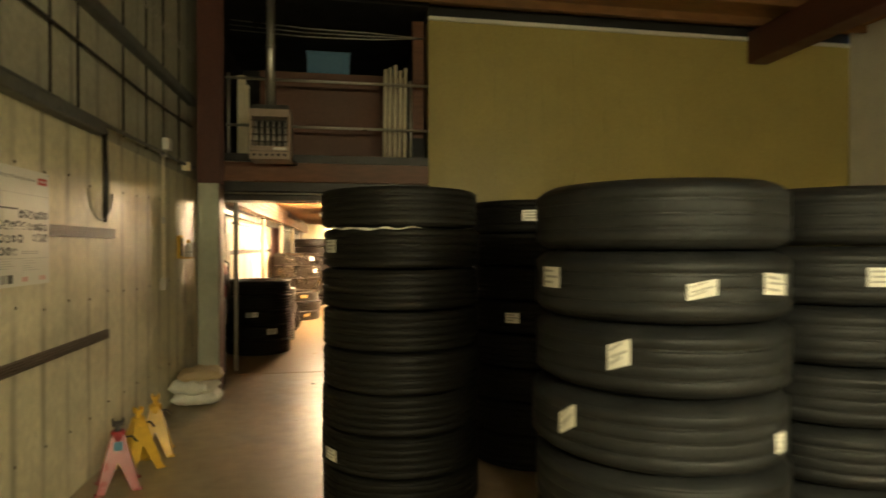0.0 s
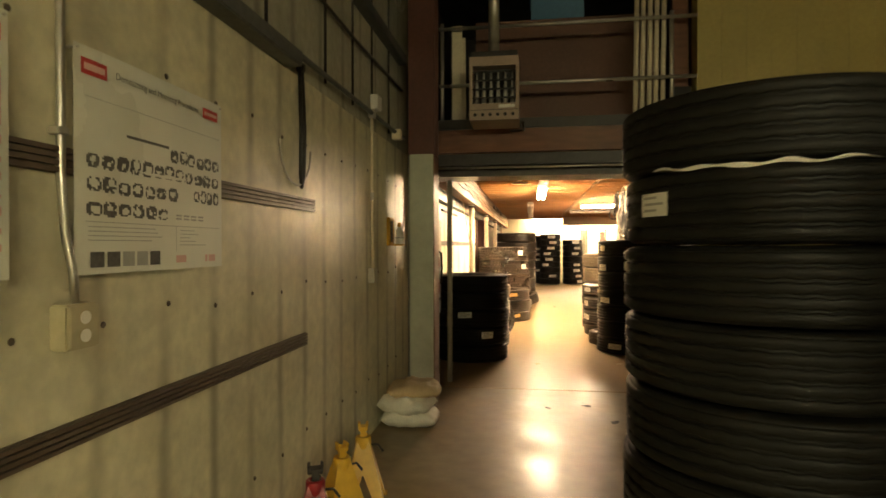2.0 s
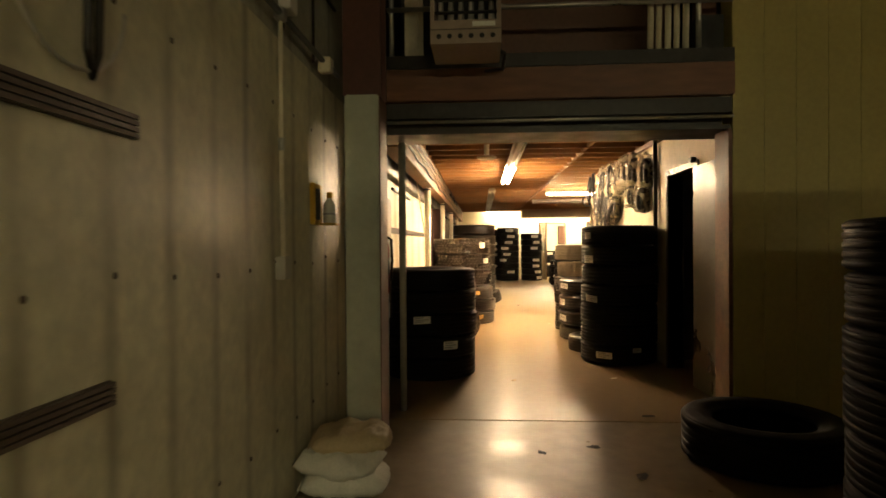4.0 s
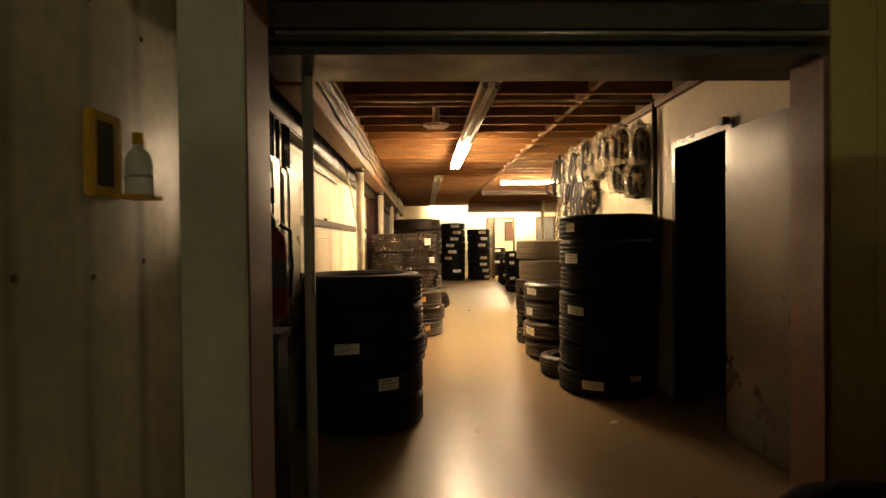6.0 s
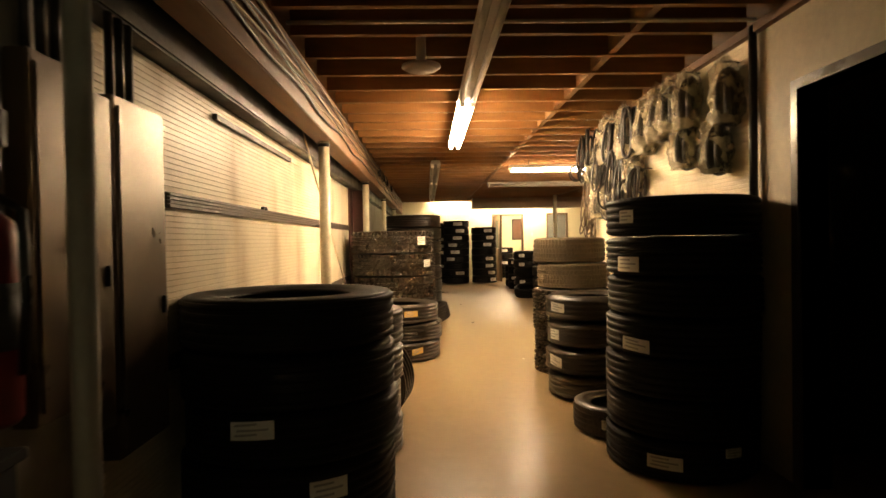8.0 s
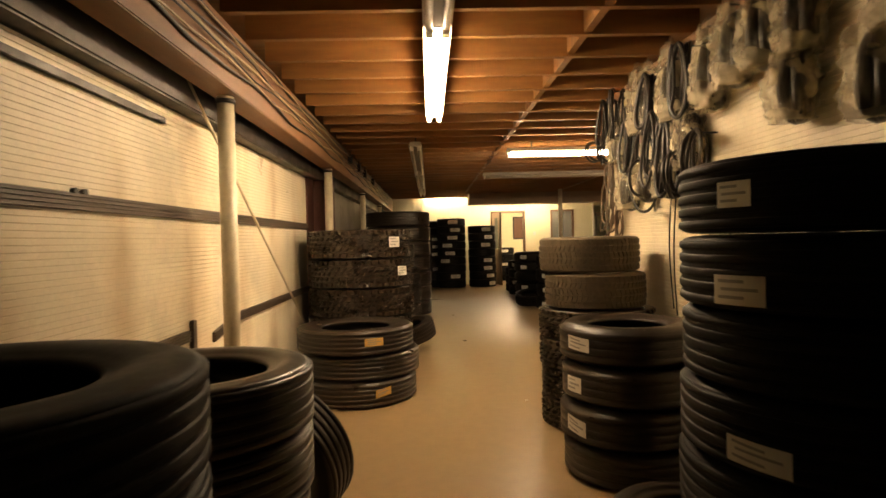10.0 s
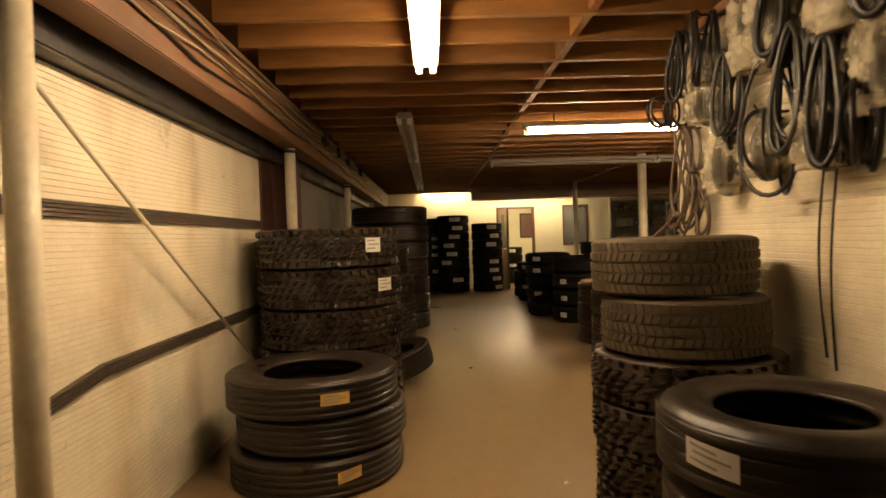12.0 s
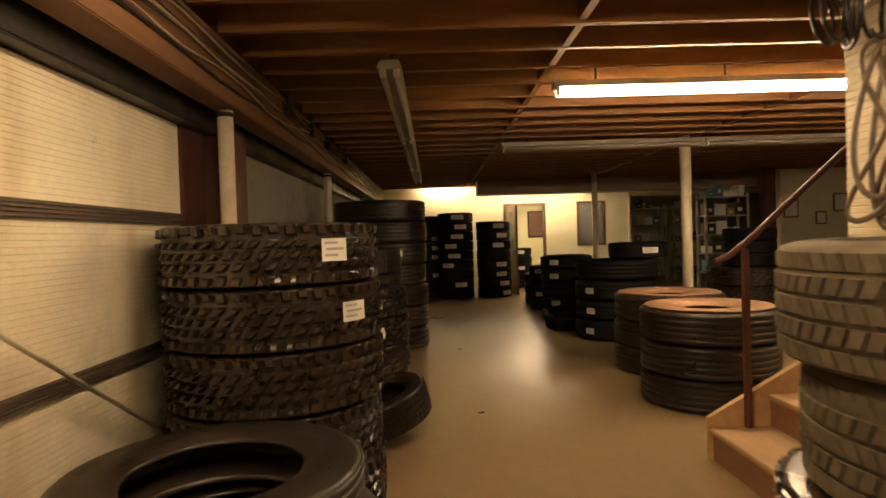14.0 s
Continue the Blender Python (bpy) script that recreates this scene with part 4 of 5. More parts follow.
stack("smooth", 1.80, 19.95, 0.39, 0.2, 5, 0.24, "rubber", "black car tyre with a white label", "right row stacks", labels={i: [(0.5, 230, 0.14, 0.07, W, 0)] for i in (1, 3, 4)})
stack("street", 1.80, 21.4, 0.33, 0.195, 4, 0.2, "rubber", "black car tyre in a short stack", "right row stacks", labels={i: [(0.5, 230, 0.14, 0.07, W, 0)] for i in (1, 3)})
stack("street", 1.85, 22.3, 0.33, 0.195, 3, 0.2, "rubber", "black car tyre in a short stack", "right row stacks", labels={2: [(0.5, 230, 0.14, 0.07, W, 0)]})
tyre("street", 1.60, 19.18, 0.06, 0.29, 0.19, 0.18, "rubber", tilt=(14, -6), note="small tyre tilted on the floor", group="right row stacks")
stack("lug", 4.32, 19.5, 0.55, 0.26, 3, 0.3, "rubber_dusty", "large lugged tyre in a stack", "far right stacks")
stack("street", 4.36, 19.5, 0.36, 0.18, 3, 0.2, "rubber", "black car tyre piled on a larger tyre", "far right stacks", z=0.785)
stack("street", 1.95, 26.0, 0.33, 0.2, 5, 0.2, "rubber", "black car tyre in the back room", "back room stack", labels={i: [(0.5, 270, 0.2, 0.08, W, 0)] for i in (2, 4)})
for cx, cy in ((1.89, 15.57), (2.02, 16.65)):
    bm = lathe(bmesh.new(), [(0.16, -0.03), (0.30, 0.0), (0.46, 0.0), (0.465, 0.003), (0.46, 0.006), (0.30, 0.006), (0.16, -0.024)], 48)
    d = tagged(part("dust_cover", bm, "dust"), "tan dusty paper ring on top of the stack", "cover", "dust covers")
    d.matrix_basis = pose(cx, cy, 0.732)


# ---- workshop things ----
def batten(name, x, y0, y1, z0, z1, side, label, slope=0.0):
    """A dark grooved strip of wood fixed along a wall."""
    t = thing(name, x, y0, z0, label, "batten", "wall battens")
    n = 4
    w = (z1 - z0) / n
    rows = [("backing", 0.0, 0.010, 0.0, z1 - z0)] + [("strip", 0.010, 0.022, i * w + 0.002, (i + 1) * w - 0.003) for i in range(n)]
    for nm, a, b, za, zb in rows:
        bm = block(min(side * a, side * b), max(side * a, side * b), 0, y1 - y0, za, zb)
        for v in bm.verts:
            v.co.z += slope * v.co.y
        part(nm, bm, "wood_rail", t)
    return t


batten("batten", LX, -5.9, 4.54, 0.90, 0.965, 1, "long dark grooved batten on the painted wall")
batten("batten", LX, -5.9, 4.66, 1.615, 1.685, 1, "long dark grooved batten on the painted wall")
batten("batten", LX + 0.004, 8.85, 14.40, 1.43, 1.495, 1, "dark grooved batten on the white ribbed wall")
batten("batten", LX + 0.004, 8.85, 11.24, 0.765, 0.825, 1, "dark grooved batten on the white ribbed wall")
batten("batten", LX + 0.004, 11.60, 12.05, 0.70, 0.76, 1, "short bent piece of dark grooved batten", 0.15)
batten("batten", LX + 0.004, 12.055, 14.40, 0.767, 0.827, 1, "dark grooved batten on the white ribbed wall")
tagged(part("stick", block(LX + 0.006, LX + 0.03, 11.26, 11.31, 0.45, 0.875, 0.003), "wood_rail"), "short upright dark stick fixed to the wall", "stick")

tagged(part("girt", block(LX - 0.03, LX + 0.09, 2.86, 4.32, 2.315, 2.39, 0.006), "blue_grey_steel"), "dark blue-grey steel girt across the wall", "girt", kind="structure")
tagged(part("girt_upper", block(LX - 0.03, LX + 0.05, -5.9, 6.98, 3.13, 3.22, 0.006), "blue_grey_steel"), "grey steel girt high on the wall", "girt", kind="structure")
tagged(part("wall_pipe", sweep(bmesh.new(), [(LX + 0.02, 1.2, 2.43), (LX + 0.02, 2.6, 2.435), (LX + 0.03, 3.4, 2.42), (LX + 0.03, 4.45, 2.41), (LX + 0.03, 5.5, 2.42), (LX + 0.03, 6.5, 2.425), (LX + 0.03, 6.96, 2.44)], 0.016), "blue_grey_steel"), "grey conduit pipe along the wall", "pipe")
tagged(part("wall_wire", sweep(bmesh.new(), [(LX + 0.0, 2.0, 2.88), (LX + 0.0, 5.5, 2.86), (LX + 0.0, 7.0, 2.90)], 0.012), "dark_steel"), "dark conduit high on the wall", "conduit")
for vy in (2.6, 3.2, 3.78, 4.15, 4.95, 5.5, 6.0, 6.55):
    setting("wall_seam", rod((LX - 0.022, vy, 2.41), (LX - 0.022, vy, 4.6), 0.009, 8), "dark_steel")
for vy in (3.4, 4.3, 5.2, 6.1):
    tagged(part("coiled_wire", sweep(bmesh.new(), [(LX + 0.03 + 0.02 * math.cos(k * 1.1), vy + k * 0.022, 3.62 + 0.04 * math.sin(k * 1.1)) for k in range(36)], 0.004, 5), "galv"), "loose coiled wire on the upper wall", "wire", "coiled wires")

strap = thing("strap", LX + 0.012, 4.46, 1.735, "dark hanging rubber strap loop", "strap")
part("loop", sweep(bmesh.new(), [(0.01, -0.012, 0.62), (0.02, -0.022, 0.3), (0.015, -0.02, 0.06), (0.012, 0.0, 0.0), (0.015, 0.02, 0.06), (0.02, 0.022, 0.3), (0.01, 0.012, 0.62)], 0.011, 8), "tube_rubber", strap)
part("hook", block(-0.011, 0.03, -0.015, 0.015, 0.60, 0.64, 0.003), "dark_steel", strap)
hose = thing("grey_hose", LX + 0.01, 4.2, 1.72, "thin grey hose loop hung on the wall", "hose")
part("loop", sweep(bmesh.new(), [(0.01, 0.2 - 0.2 * math.cos(a), 0.22 - 0.2 * math.sin(a)) for a in [math.pi * k / 12 for k in range(13)]], 0.006, 6), "grey_enamel", hose)


def poster(y0, y1, z0, z1, label, build):
    p = thing("poster", LX + 0.004, y0, z0, label, "poster", "wall posters")
    w, h = y1 - y0, z1 - z0

    def bulge(y, z):
        return 0.024 + 0.006 * math.sin(3.0 * y / w + 1.0) ** 2 + (0.012 if z > 0.5 * h else 0.004) * math.sin(math.pi * y / w) * 0.5

    def sheet(ya, yb, za, zb, lift, n=8):
        bm = bmesh.new()
        g = [[bm.verts.new((bulge(ya + (yb - ya) * i / n, za + (zb - za) * j / n) + lift, ya + (yb - ya) * i / n, za + (zb - za) * j / n)) for j in range(n + 1)] for i in range(n + 1)]
        for i in range(n):
            for j in range(n):
                f = bm.faces.new((g[i][j], g[i + 1][j], g[i + 1][j + 1], g[i][j + 1]))
                f.smooth = True
        return bm

    part("sheet", sheet(0, w, 0, h, 0.0, 14), "paper", p)
    build(p, w, h, sheet)
    for cy in (0.012, w - 0.012):
        part("tack", rod((0.0, cy, h - 0.012), (0.034, cy, h - 0.012), 0.004, 8), "galv", p)
    return p


def joined(sheet, cells, lift):
    bm = bmesh.new()
    for c in cells:
        b = sheet(*c, lift, 2)
        me = bpy.data.meshes.new("cell")
        b.to_mesh(me)
        b.free()
        bm.from_mesh(me)
        bpy.data.meshes.remove(me)
    return bm


def chart(p, w, h, sheet):
    r = random.Random(3)
    for ya, za, yb, zb in ((0.03, 0.875, 0.155, 0.945), (0.82, 0.885, 0.955, 0.945)):
        part("red_badge", sheet(ya * w, yb * w, za * h, zb * h, 0.003, 4), "ink_red", p, "red badge")
        part("badge_bar", sheet((ya + 0.012) * w, (yb - 0.012) * w, (za + 0.02) * h, (zb - 0.02) * h, 0.0042, 4), "pink", p)
    for za, ya, yb, n in ((0.575, 0.55, 0.97, 6), (0.475, 0.05, 0.97, 12), (0.365, 0.05, 0.62, 7), (0.375, 0.74, 0.97, 4), (0.26, 0.05, 0.55, 6)):
        step = (yb - ya) / n
        for i in range(n):
            y = ya + i * step + r.uniform(0, 0.006)
            bm = sheet(y * w, (y + step * r.uniform(0.78, 0.94)) * w, (za + r.uniform(-0.004, 0.006)) * h, (za + r.uniform(0.058, 0.076)) * h, 0.003, 7)
            hole = (r.uniform(0.4, 0.62), r.uniform(0.4, 0.65), r.uniform(0.18, 0.34))
            faces = bm.faces[:]
            gone = []
            for k, f in enumerate(faces):
                u, v = (k // 7 + 0.5) / 7, (k % 7 + 0.5) / 7
                if math.hypot(u - hole[0], v - hole[1]) < hole[2] or math.hypot(u - 0.5, v - 0.5) > 0.58 or r.random() < 0.1:
                    gone.append(f)
            bmesh.ops.delete(bm, geom=gone, context="FACES")
            part("drawing", bm, "ink_dark", p, "small dark tyre drawing")
    for i in range(5):
        part("photo", sheet((0.07 + 0.085 * i) * w, (0.14 + 0.085 * i) * w, 0.03 * h, 0.10 * h, 0.003, 3), ("ink_dark", "ink_dark", "ink", "ink", "ink_dark")[i], p)
    for ya, yb in ((0.60, 0.68), (0.84, 0.86), (0.87, 0.93)):
        part("red_mark", sheet(ya * w, yb * w, 0.035 * h, 0.075 * h, 0.003, 3), "pink", p)
    part("heading_rule", sheet(0.26 * w, 0.54 * w, 0.642 * h, 0.656 * h, 0.003, 6), "ink_dark", p)
    lines = [(0.05 * w, 0.97 * w, 0.232 * h, 0.2355 * h), (0.05 * w, 0.97 * w, 0.78 * h, 0.783 * h), (0.60 * w, 0.603 * w, 0.10 * h, 0.232 * h)]
    lines += [((0.6 + 0.06 * i) * w, (0.645 + 0.06 * i) * w, (0.27 + 0.018 * j) * h, (0.28 + 0.018 * j) * h) for i in range(4) for j in range(2)]
    lines += [(0.06 * w, r.uniform(0.35, 0.5) * w, (0.21 - 0.02 * i) * h, (0.214 - 0.02 * i) * h) for i in range(4)] + [(0.63 * w, r.uniform(0.7, 0.95) * w, (0.21 - 0.02 * i) * h, (0.214 - 0.02 * i) * h) for i in range(5)]
    for c in lines:
        part("text_line", sheet(*c, 0.003, 4), "ink", p)
    # the line of writing along the top
    cu = bpy.data.curves.new("title", "FONT")
    cu.body, cu.size = "Demounting and Mounting Procedures", 0.028
    tmp = bpy.data.objects.new("title", cu)
    scene.collection.objects.link(tmp)
    me = bpy.data.meshes.new_from_object(tmp.evaluated_get(bpy.context.evaluated_depsgraph_get()))
    bpy.data.objects.remove(tmp)
    bm = bmesh.new()
    bm.from_mesh(me)
    span = max(v.co.x for v in bm.verts)
    for v in bm.verts:
        y = 0.20 * w + v.co.x / span * 0.58 * w
        v.co = Vector((bulge_title(y, w, h), y, 0.90 * h + v.co.y))
    part("title", bm, "ink_dark", p, "black printed title")


def bulge_title(y, w, h):
    return 0.024 + 0.006 * math.sin(3.0 * y / w + 1.0) ** 2 + 0.012 * math.sin(math.pi * y / w) * 0.5 + 0.0035


def table_sheet(p, w, h, sheet):
    part("red_badge", sheet(0.80 * w, 0.97 * w, 0.88 * h, 0.945 * h, 0.003, 4), "ink_red", p, "red badge")
    part("badge_bar", sheet(0.815 * w, 0.955 * w, 0.90 * h, 0.925 * h, 0.0042, 4), "pink", p)
    part("pink_block", sheet(0.05 * w, 0.97 * w, 0.57 * h, 0.78 * h, 0.003, 6), "pink", p)
    for i in range(7):
        t = 0.50 - 0.066 * i
        part("pink_band", sheet(0.05 * w, 0.97 * w, t * h, (t + (0.034, 0.02, 0.028, 0.012)[i % 4]) * h, 0.003, 5), "pink", p)
        part("text_line", sheet(0.05 * w, 0.95 * w, (t - 0.025) * h, (t - 0.019) * h, 0.003, 5), "ink", p)
    for i in range(3):
        part("text_line", sheet(0.1 * w, 0.7 * w, (0.86 - 0.02 * i) * h, (0.866 - 0.02 * i) * h, 0.003, 5), "ink", p)


poster(2.91, 3.645, 1.352, 1.962, "white wall chart with rows of tyre drawings and red badges", chart)
poster(1.99, 2.72, 1.352, 1.962, "white wall chart with pink table bands and red badge", table_sheet)

outlet = thing("outlet_box", LX, 2.915, 1.162, "beige double outlet box on the wall", "outlet")
part("body", block(0.0, 0.055, -0.055, 0.055, 0, 0.118, 0.006), "outlet_tan", outlet)
part("cover", block(0.055, 0.06, -0.05, 0.05, 0.005, 0.113, 0.002), "outlet_tan", outlet)
for oz in (0.035, 0.082):
    part("socket", rod((0.060, 0, oz), (0.063, 0, oz), 0.017, 14), "label", outlet)
part("conduit", sweep(bmesh.new(), [(0.03, 0, 0.118), (0.03, -0.005, 0.2), (0.02, -0.02, 0.3), (0.018, -0.03, 0.45), (0.018, -0.03, 3.2)], 0.011), "galv", outlet, "thin steel conduit")
for cz in (0.55, 1.3):
    part("clamp", block(0.0, 0.032, -0.055, -0.015, cz, cz + 0.02, 0.003), "galv", outlet)

box2 = thing("switch_box", LX, 5.84, 1.15, "grey switch box fed by a thin conduit", "switch box")
part("body", block(0, 0.05, -0.05, 0.05, 0, 0.11, 0.005), "grey_enamel", box2)
part("conduit", sweep(bmesh.new(), [(0.025, 0, 0.11), (0.02, 0.0, 0.7), (0.022, 0.0, 1.29)], 0.012), "post_paint", box2)
part("coupling", rod((0.02, 0, 0.62), (0.02, 0, 0.68), 0.015), "galv", box2)
part("junction_box", block(0, 0.06, 0.03, 0.15, 1.32, 1.43, 0.005), "label", box2, "white junction box")
part("junction_lug", block(0, 0.05, -0.04, 0.02, 1.24, 1.30, 0.005), "galv", box2)
eb = thing("electric_fitting", LX + 0.02, 6.56, 2.36, "small beige fitting on the pipe end", "fitting")
part("body", block(-0.02, 0.06, 0, 0.07, 0, 0.09, 0.006), "post_paint", eb)

soap = thing("soap_dispenser", LX, 6.365, 1.43, "yellow framed dispenser on the wall", "dispenser")
part("frame", block(0, 0.03, 0, 0.16, 0, 0.24, 0.006), "yellow", soap)
part("panel", block(0.03, 0.034, 0.02, 0.10, 0.03, 0.21), "dark_steel", soap)
part("shelf", block(0.03, 0.12, 0.10, 0.22, 0.0, 0.012, 0.002), "yellow", soap)
bottle = thing("spray_bottle", LX + 0.075, 6.525, 1.4425, "white plastic bottle with a yellow cap", "bottle")
part("body", lathe(bmesh.new(), [(0.0, 0), (0.036, 0), (0.038, 0.01), (0.038, 0.10), (0.03, 0.125), (0.014, 0.14), (0.014, 0.15), (0, 0.15)], 20, closed=False), "white_enamel", bottle)
part("cap", lathe(bmesh.new(), [(0, 0.15), (0.017, 0.15), (0.016, 0.185), (0.0, 0.187)], 16, closed=False), "yellow", bottle)
part("band", lathe(bmesh.new(), [(0.0385, 0.05), (0.039, 0.05), (0.039, 0.06), (0.0385, 0.06)], 20), "ink", bottle)


def sack(x, y, z, lx, ly, h, material, label, rz, seed):
    s = thing("sack", x, y, z, label, "sack", "stacked sacks", rz=rz)
    bm = bmesh.new()
    n = 18
    r = random.Random(seed)
    off = r.uniform(0, 50)
    grid = {}
    for side in (0, 1):
        for i in range(n + 1):
            for j in range(n + 1):
                u, v = 2 * i / n - 1, 2 * j / n - 1
                edge = max(0.0, 1 - abs(u) ** 4) ** 0.6 * max(0.0, 1 - abs(v) ** 4) ** 0.6
                if edge == 0 and side:
                    grid[side, i, j] = grid[0, i, j]
                    continue
                pinch = 1 - 0.07 * (u * u * v * v) + 0.03 * noise.noise((u * 2 + off, v * 2, 3))
                wr = 0.040 * noise.noise((u * 3 + off, v * 3, side * 9)) + 0.022 * noise.noise((u * 10 + off, v * 9, side * 5))
                zz = h * 0.42 + (edge * (h * 0.55) + wr * edge) * (1 if side else -0.76)
                grid[side, i, j] = bm.verts.new((u * lx / 2 * pinch, v * ly / 2 * pinch, max(0.0, zz)))
    for side in (0, 1):
        for i in range(n):
            for j in range(n):
                q = [grid[side, i, j], grid[side, i + 1, j], grid[side, i + 1, j + 1], grid[side, i, j + 1]]
                f = bm.faces.new(q if side else q[::-1])
                f.smooth = True
    part("bag", bm, material, s)
    part("seam", sweep(bmesh.new(), [(-lx / 2, v * ly / 2, h * 0.42 + 0.004 * math.sin(9 * v)) for v in (-0.8, -0.4, 0, 0.4, 0.8)], 0.006, 6), material, s, "stitched end seam")
    return s


sack(-1.40, 6.16, 0.0, 0.46, 0.34, 0.14, "sack", "white woven sack at the bottom of a pile", 4, 1)
sack(-1.42, 6.12, 0.115, 0.42, 0.35, 0.145, "sack", "white woven sack in the middle of a pile", -14, 2)
sack(-1.37, 6.17, 0.225, 0.43, 0.33, 0.125, "sack_tan", "tan paper sack on top of a pile", 9, 3)


def jack_stand(x, y, h, material, label, rz, cup="dark_steel", wide=0.05):
    j = thing("jack_stand", x, y, 0, label, "jack stand", "jack stands", rz=rz)
    top = h * 0.80
    for k in range(4):
        bm = bmesh.new()
        for sgn in (-1, 1):
            pl = [(0.125, 0.0), (0.075, 0.0), (0.0, top * 0.52), (0.0, top), (0.034, top)]
            vs = [bm.verts.new((sgn * u, 0.125 - 0.091 * v / top, v)) for u, v in pl]
            bm.faces.new(vs if sgn > 0 else vs[::-1])
        bmesh.ops.remove_doubles(bm, verts=bm.verts[:], dist=0.0005)
        bmesh.ops.recalc_face_normals(bm, faces=bm.faces[:])
        bmesh.ops.solidify(bm, geom=bm.faces[:], thickness=0.006)
        part("leg_plate", bm, material, j).matrix_basis = Matrix.Rotation(k * math.pi / 2, 4, "Z")
        part("foot", block(0.085, 0.135, 0.085, 0.135, 0.0, 0.008, 0.002), material, j).matrix_basis = Matrix.Rotation(k * math.pi / 2, 4, "Z")
    part("collar", lathe(bmesh.new(), [(0.026, top - 0.06), (0.046, top - 0.06), (0.044, top + 0.01), (0.04, top + 0.02), (0.026, top + 0.02)], 20), material, j)
    bm = block(-0.016, 0.016, -0.014, 0.014, top - 0.12, h - 0.03, 0.002)
    for k in range(3):
        box(bm, 0.016, 0.024, -0.012, 0.012, top - 0.02 + 0.022 * k, top - 0.009 + 0.022 * k)
    part("ratchet_bar", bm, cup, j)
    part("saddle", block(-wide, wide, -0.03, 0.03, h - 0.035, h - 0.012, 0.004), cup, j)
    for sx in (-0.84 * wide, 0.84 * wide):
        part("saddle_lip", block(sx - 0.007, sx + 0.007, -0.027, 0.027, h - 0.012, h + 0.008, 0.003), cup, j)
    part("handle", sweep(bmesh.new(), [(0.03, 0, top - 0.03), (0.08, 0, top - 0.03), (0.11, 0, top - 0.07)], 0.007), "dark_steel", j)
    return j


red = jack_stand(-1.42, 4.10, 0.43, "red", "red steel jack stand with a black saddle", 20, wide=0.035)
part("sticker", block(-0.024, 0.024, -0.066, -0.062, 0.25, 0.305), "blue", red, "pale blue sticker")
jack_stand(-1.40, 4.42, 0.42, "yellow", "yellow steel jack stand against the wall", 40, "yellow", 0.026)
jack_stand(-1.37, 4.70, 0.44, "yellow", "yellow steel jack stand against the wall", 15, "yellow", 0.026)

# unit heater on its flue
heater = thing("unit_heater", -0.965, 6.55, 2.50, "beige gas unit heater hung from the ceiling", "heater")
bm = bmesh.new()
for b in ((0, 0.42, 0, 0.14), (0, 0.42, 0.46, 0.54), (0, 0.025, 0.14, 0.46), (0.395, 0.42, 0.14, 0.46)):
    box(bm, b[0], b[1], 0, 0.40, b[2], b[3])
box(bm, 0.025, 0.395, 0.2, 0.40, 0.14, 0.46)
part("casing", bm, "beige_enamel", heater)
part("cap", block(0.01, 0.41, 0.01, 0.39, 0.541, 0.59, 0.006), "dark_steel", heater)
# flat black plate and discs stand for the dark recess and holes
part("dark_cavity_plate", block(0.026, 0.394, 0.19, 0.199, 0.141, 0.459), "black", heater)
for k in range(4):
    part("louver", block(0.024, 0.396, 0.01, 0.05, 0.19 + 0.075 * k, 0.198 + 0.075 * k, 0.002), "dark_steel", heater)
for k in range(6):
    fx = 0.055 + 0.062 * k
    bm = bmesh.new()
    sweep(bm, [(fx, 0.12, 0.14), (fx, 0.12, 0.26), (fx, 0.12, 0.40), (fx, 0.12, 0.455)], [0.022, 0.017, 0.008, 0.006], 8)
    part("burner_tube", bm, "galv", heater)
    part("port", rod((0.05 + 0.064 * k, -0.002, 0.045), (0.05 + 0.064 * k, 0.0, 0.045), 0.015, 12), "black", heater)
part("plate", block(0.25, 0.385, -0.003, 0.0, 0.10, 0.128), "label", heater)
part("seam", block(0.0, 0.42, -0.002, 0.0, 0.083, 0.087), "dark_steel", heater)
part("flue", rod((0.2, 0.2, 0.59), (0.2, 0.2, 2.05), 0.048, 20), "galv", heater, "round galvanised flue pipe")
part("flue_collar", rod((0.2, 0.2, 1.25), (0.2, 0.2, 1.29), 0.053, 20), "galv", heater)
part("gas_pipe", sweep(bmesh.new(), [(0.42, 0.3, 0.05), (0.45, 0.3, 0.03), (0.45, 0.6, 0.02), (0.3, 0.72, 0.04)], 0.012), "dark_steel", heater)

# loft railing and what is stored there
railing = thing("loft_railing", 0, 7.28, 2.56, "galvanised pipe railing at the loft edge", "railing")
for rz_ in (0.44, 1.0):
    part("rail", rod((-1.34, 0, rz_), (1.08, 0, rz_), 0.017), "galv", railing)
for rx in (-1.31, 0.86):
    part("post", rod((rx, 0.02, -0.02), (rx, 0.02, 1.06), 0.019), "galv", railing)
for k in range(2):
    bd = thing("white_board", -1.17 + 0.03 * k, 7.36 + 0.05 * k, 2.662, "narrow white board standing at the railing", "board", "standing boards")
    part("plank", block(-0.05, 0.05, -0.012, 0.012, -0.0, 0.95 - 0.1 * k, 0.003), "post_paint", bd)
setting("loft_floor", block(LX, 1.085, HEAD_Y - 0.05, HEAD_BACK + 0.009, 2.565, 2.66), "dark_steel", "edge of the loft floor")
for k in range(5):
    pp = thing("plastic_pipe", 0.545 + 0.062 * k, 7.37 + 0.01 * (k % 2), 2.662, "white plastic pipe standing against the railing", "pipe", "standing pipes")
    part("pipe", rod((0, 0, 0), (0.01, -0.03, 1.10 + 0.03 * (k % 3)), 0.023), "post_paint", pp)
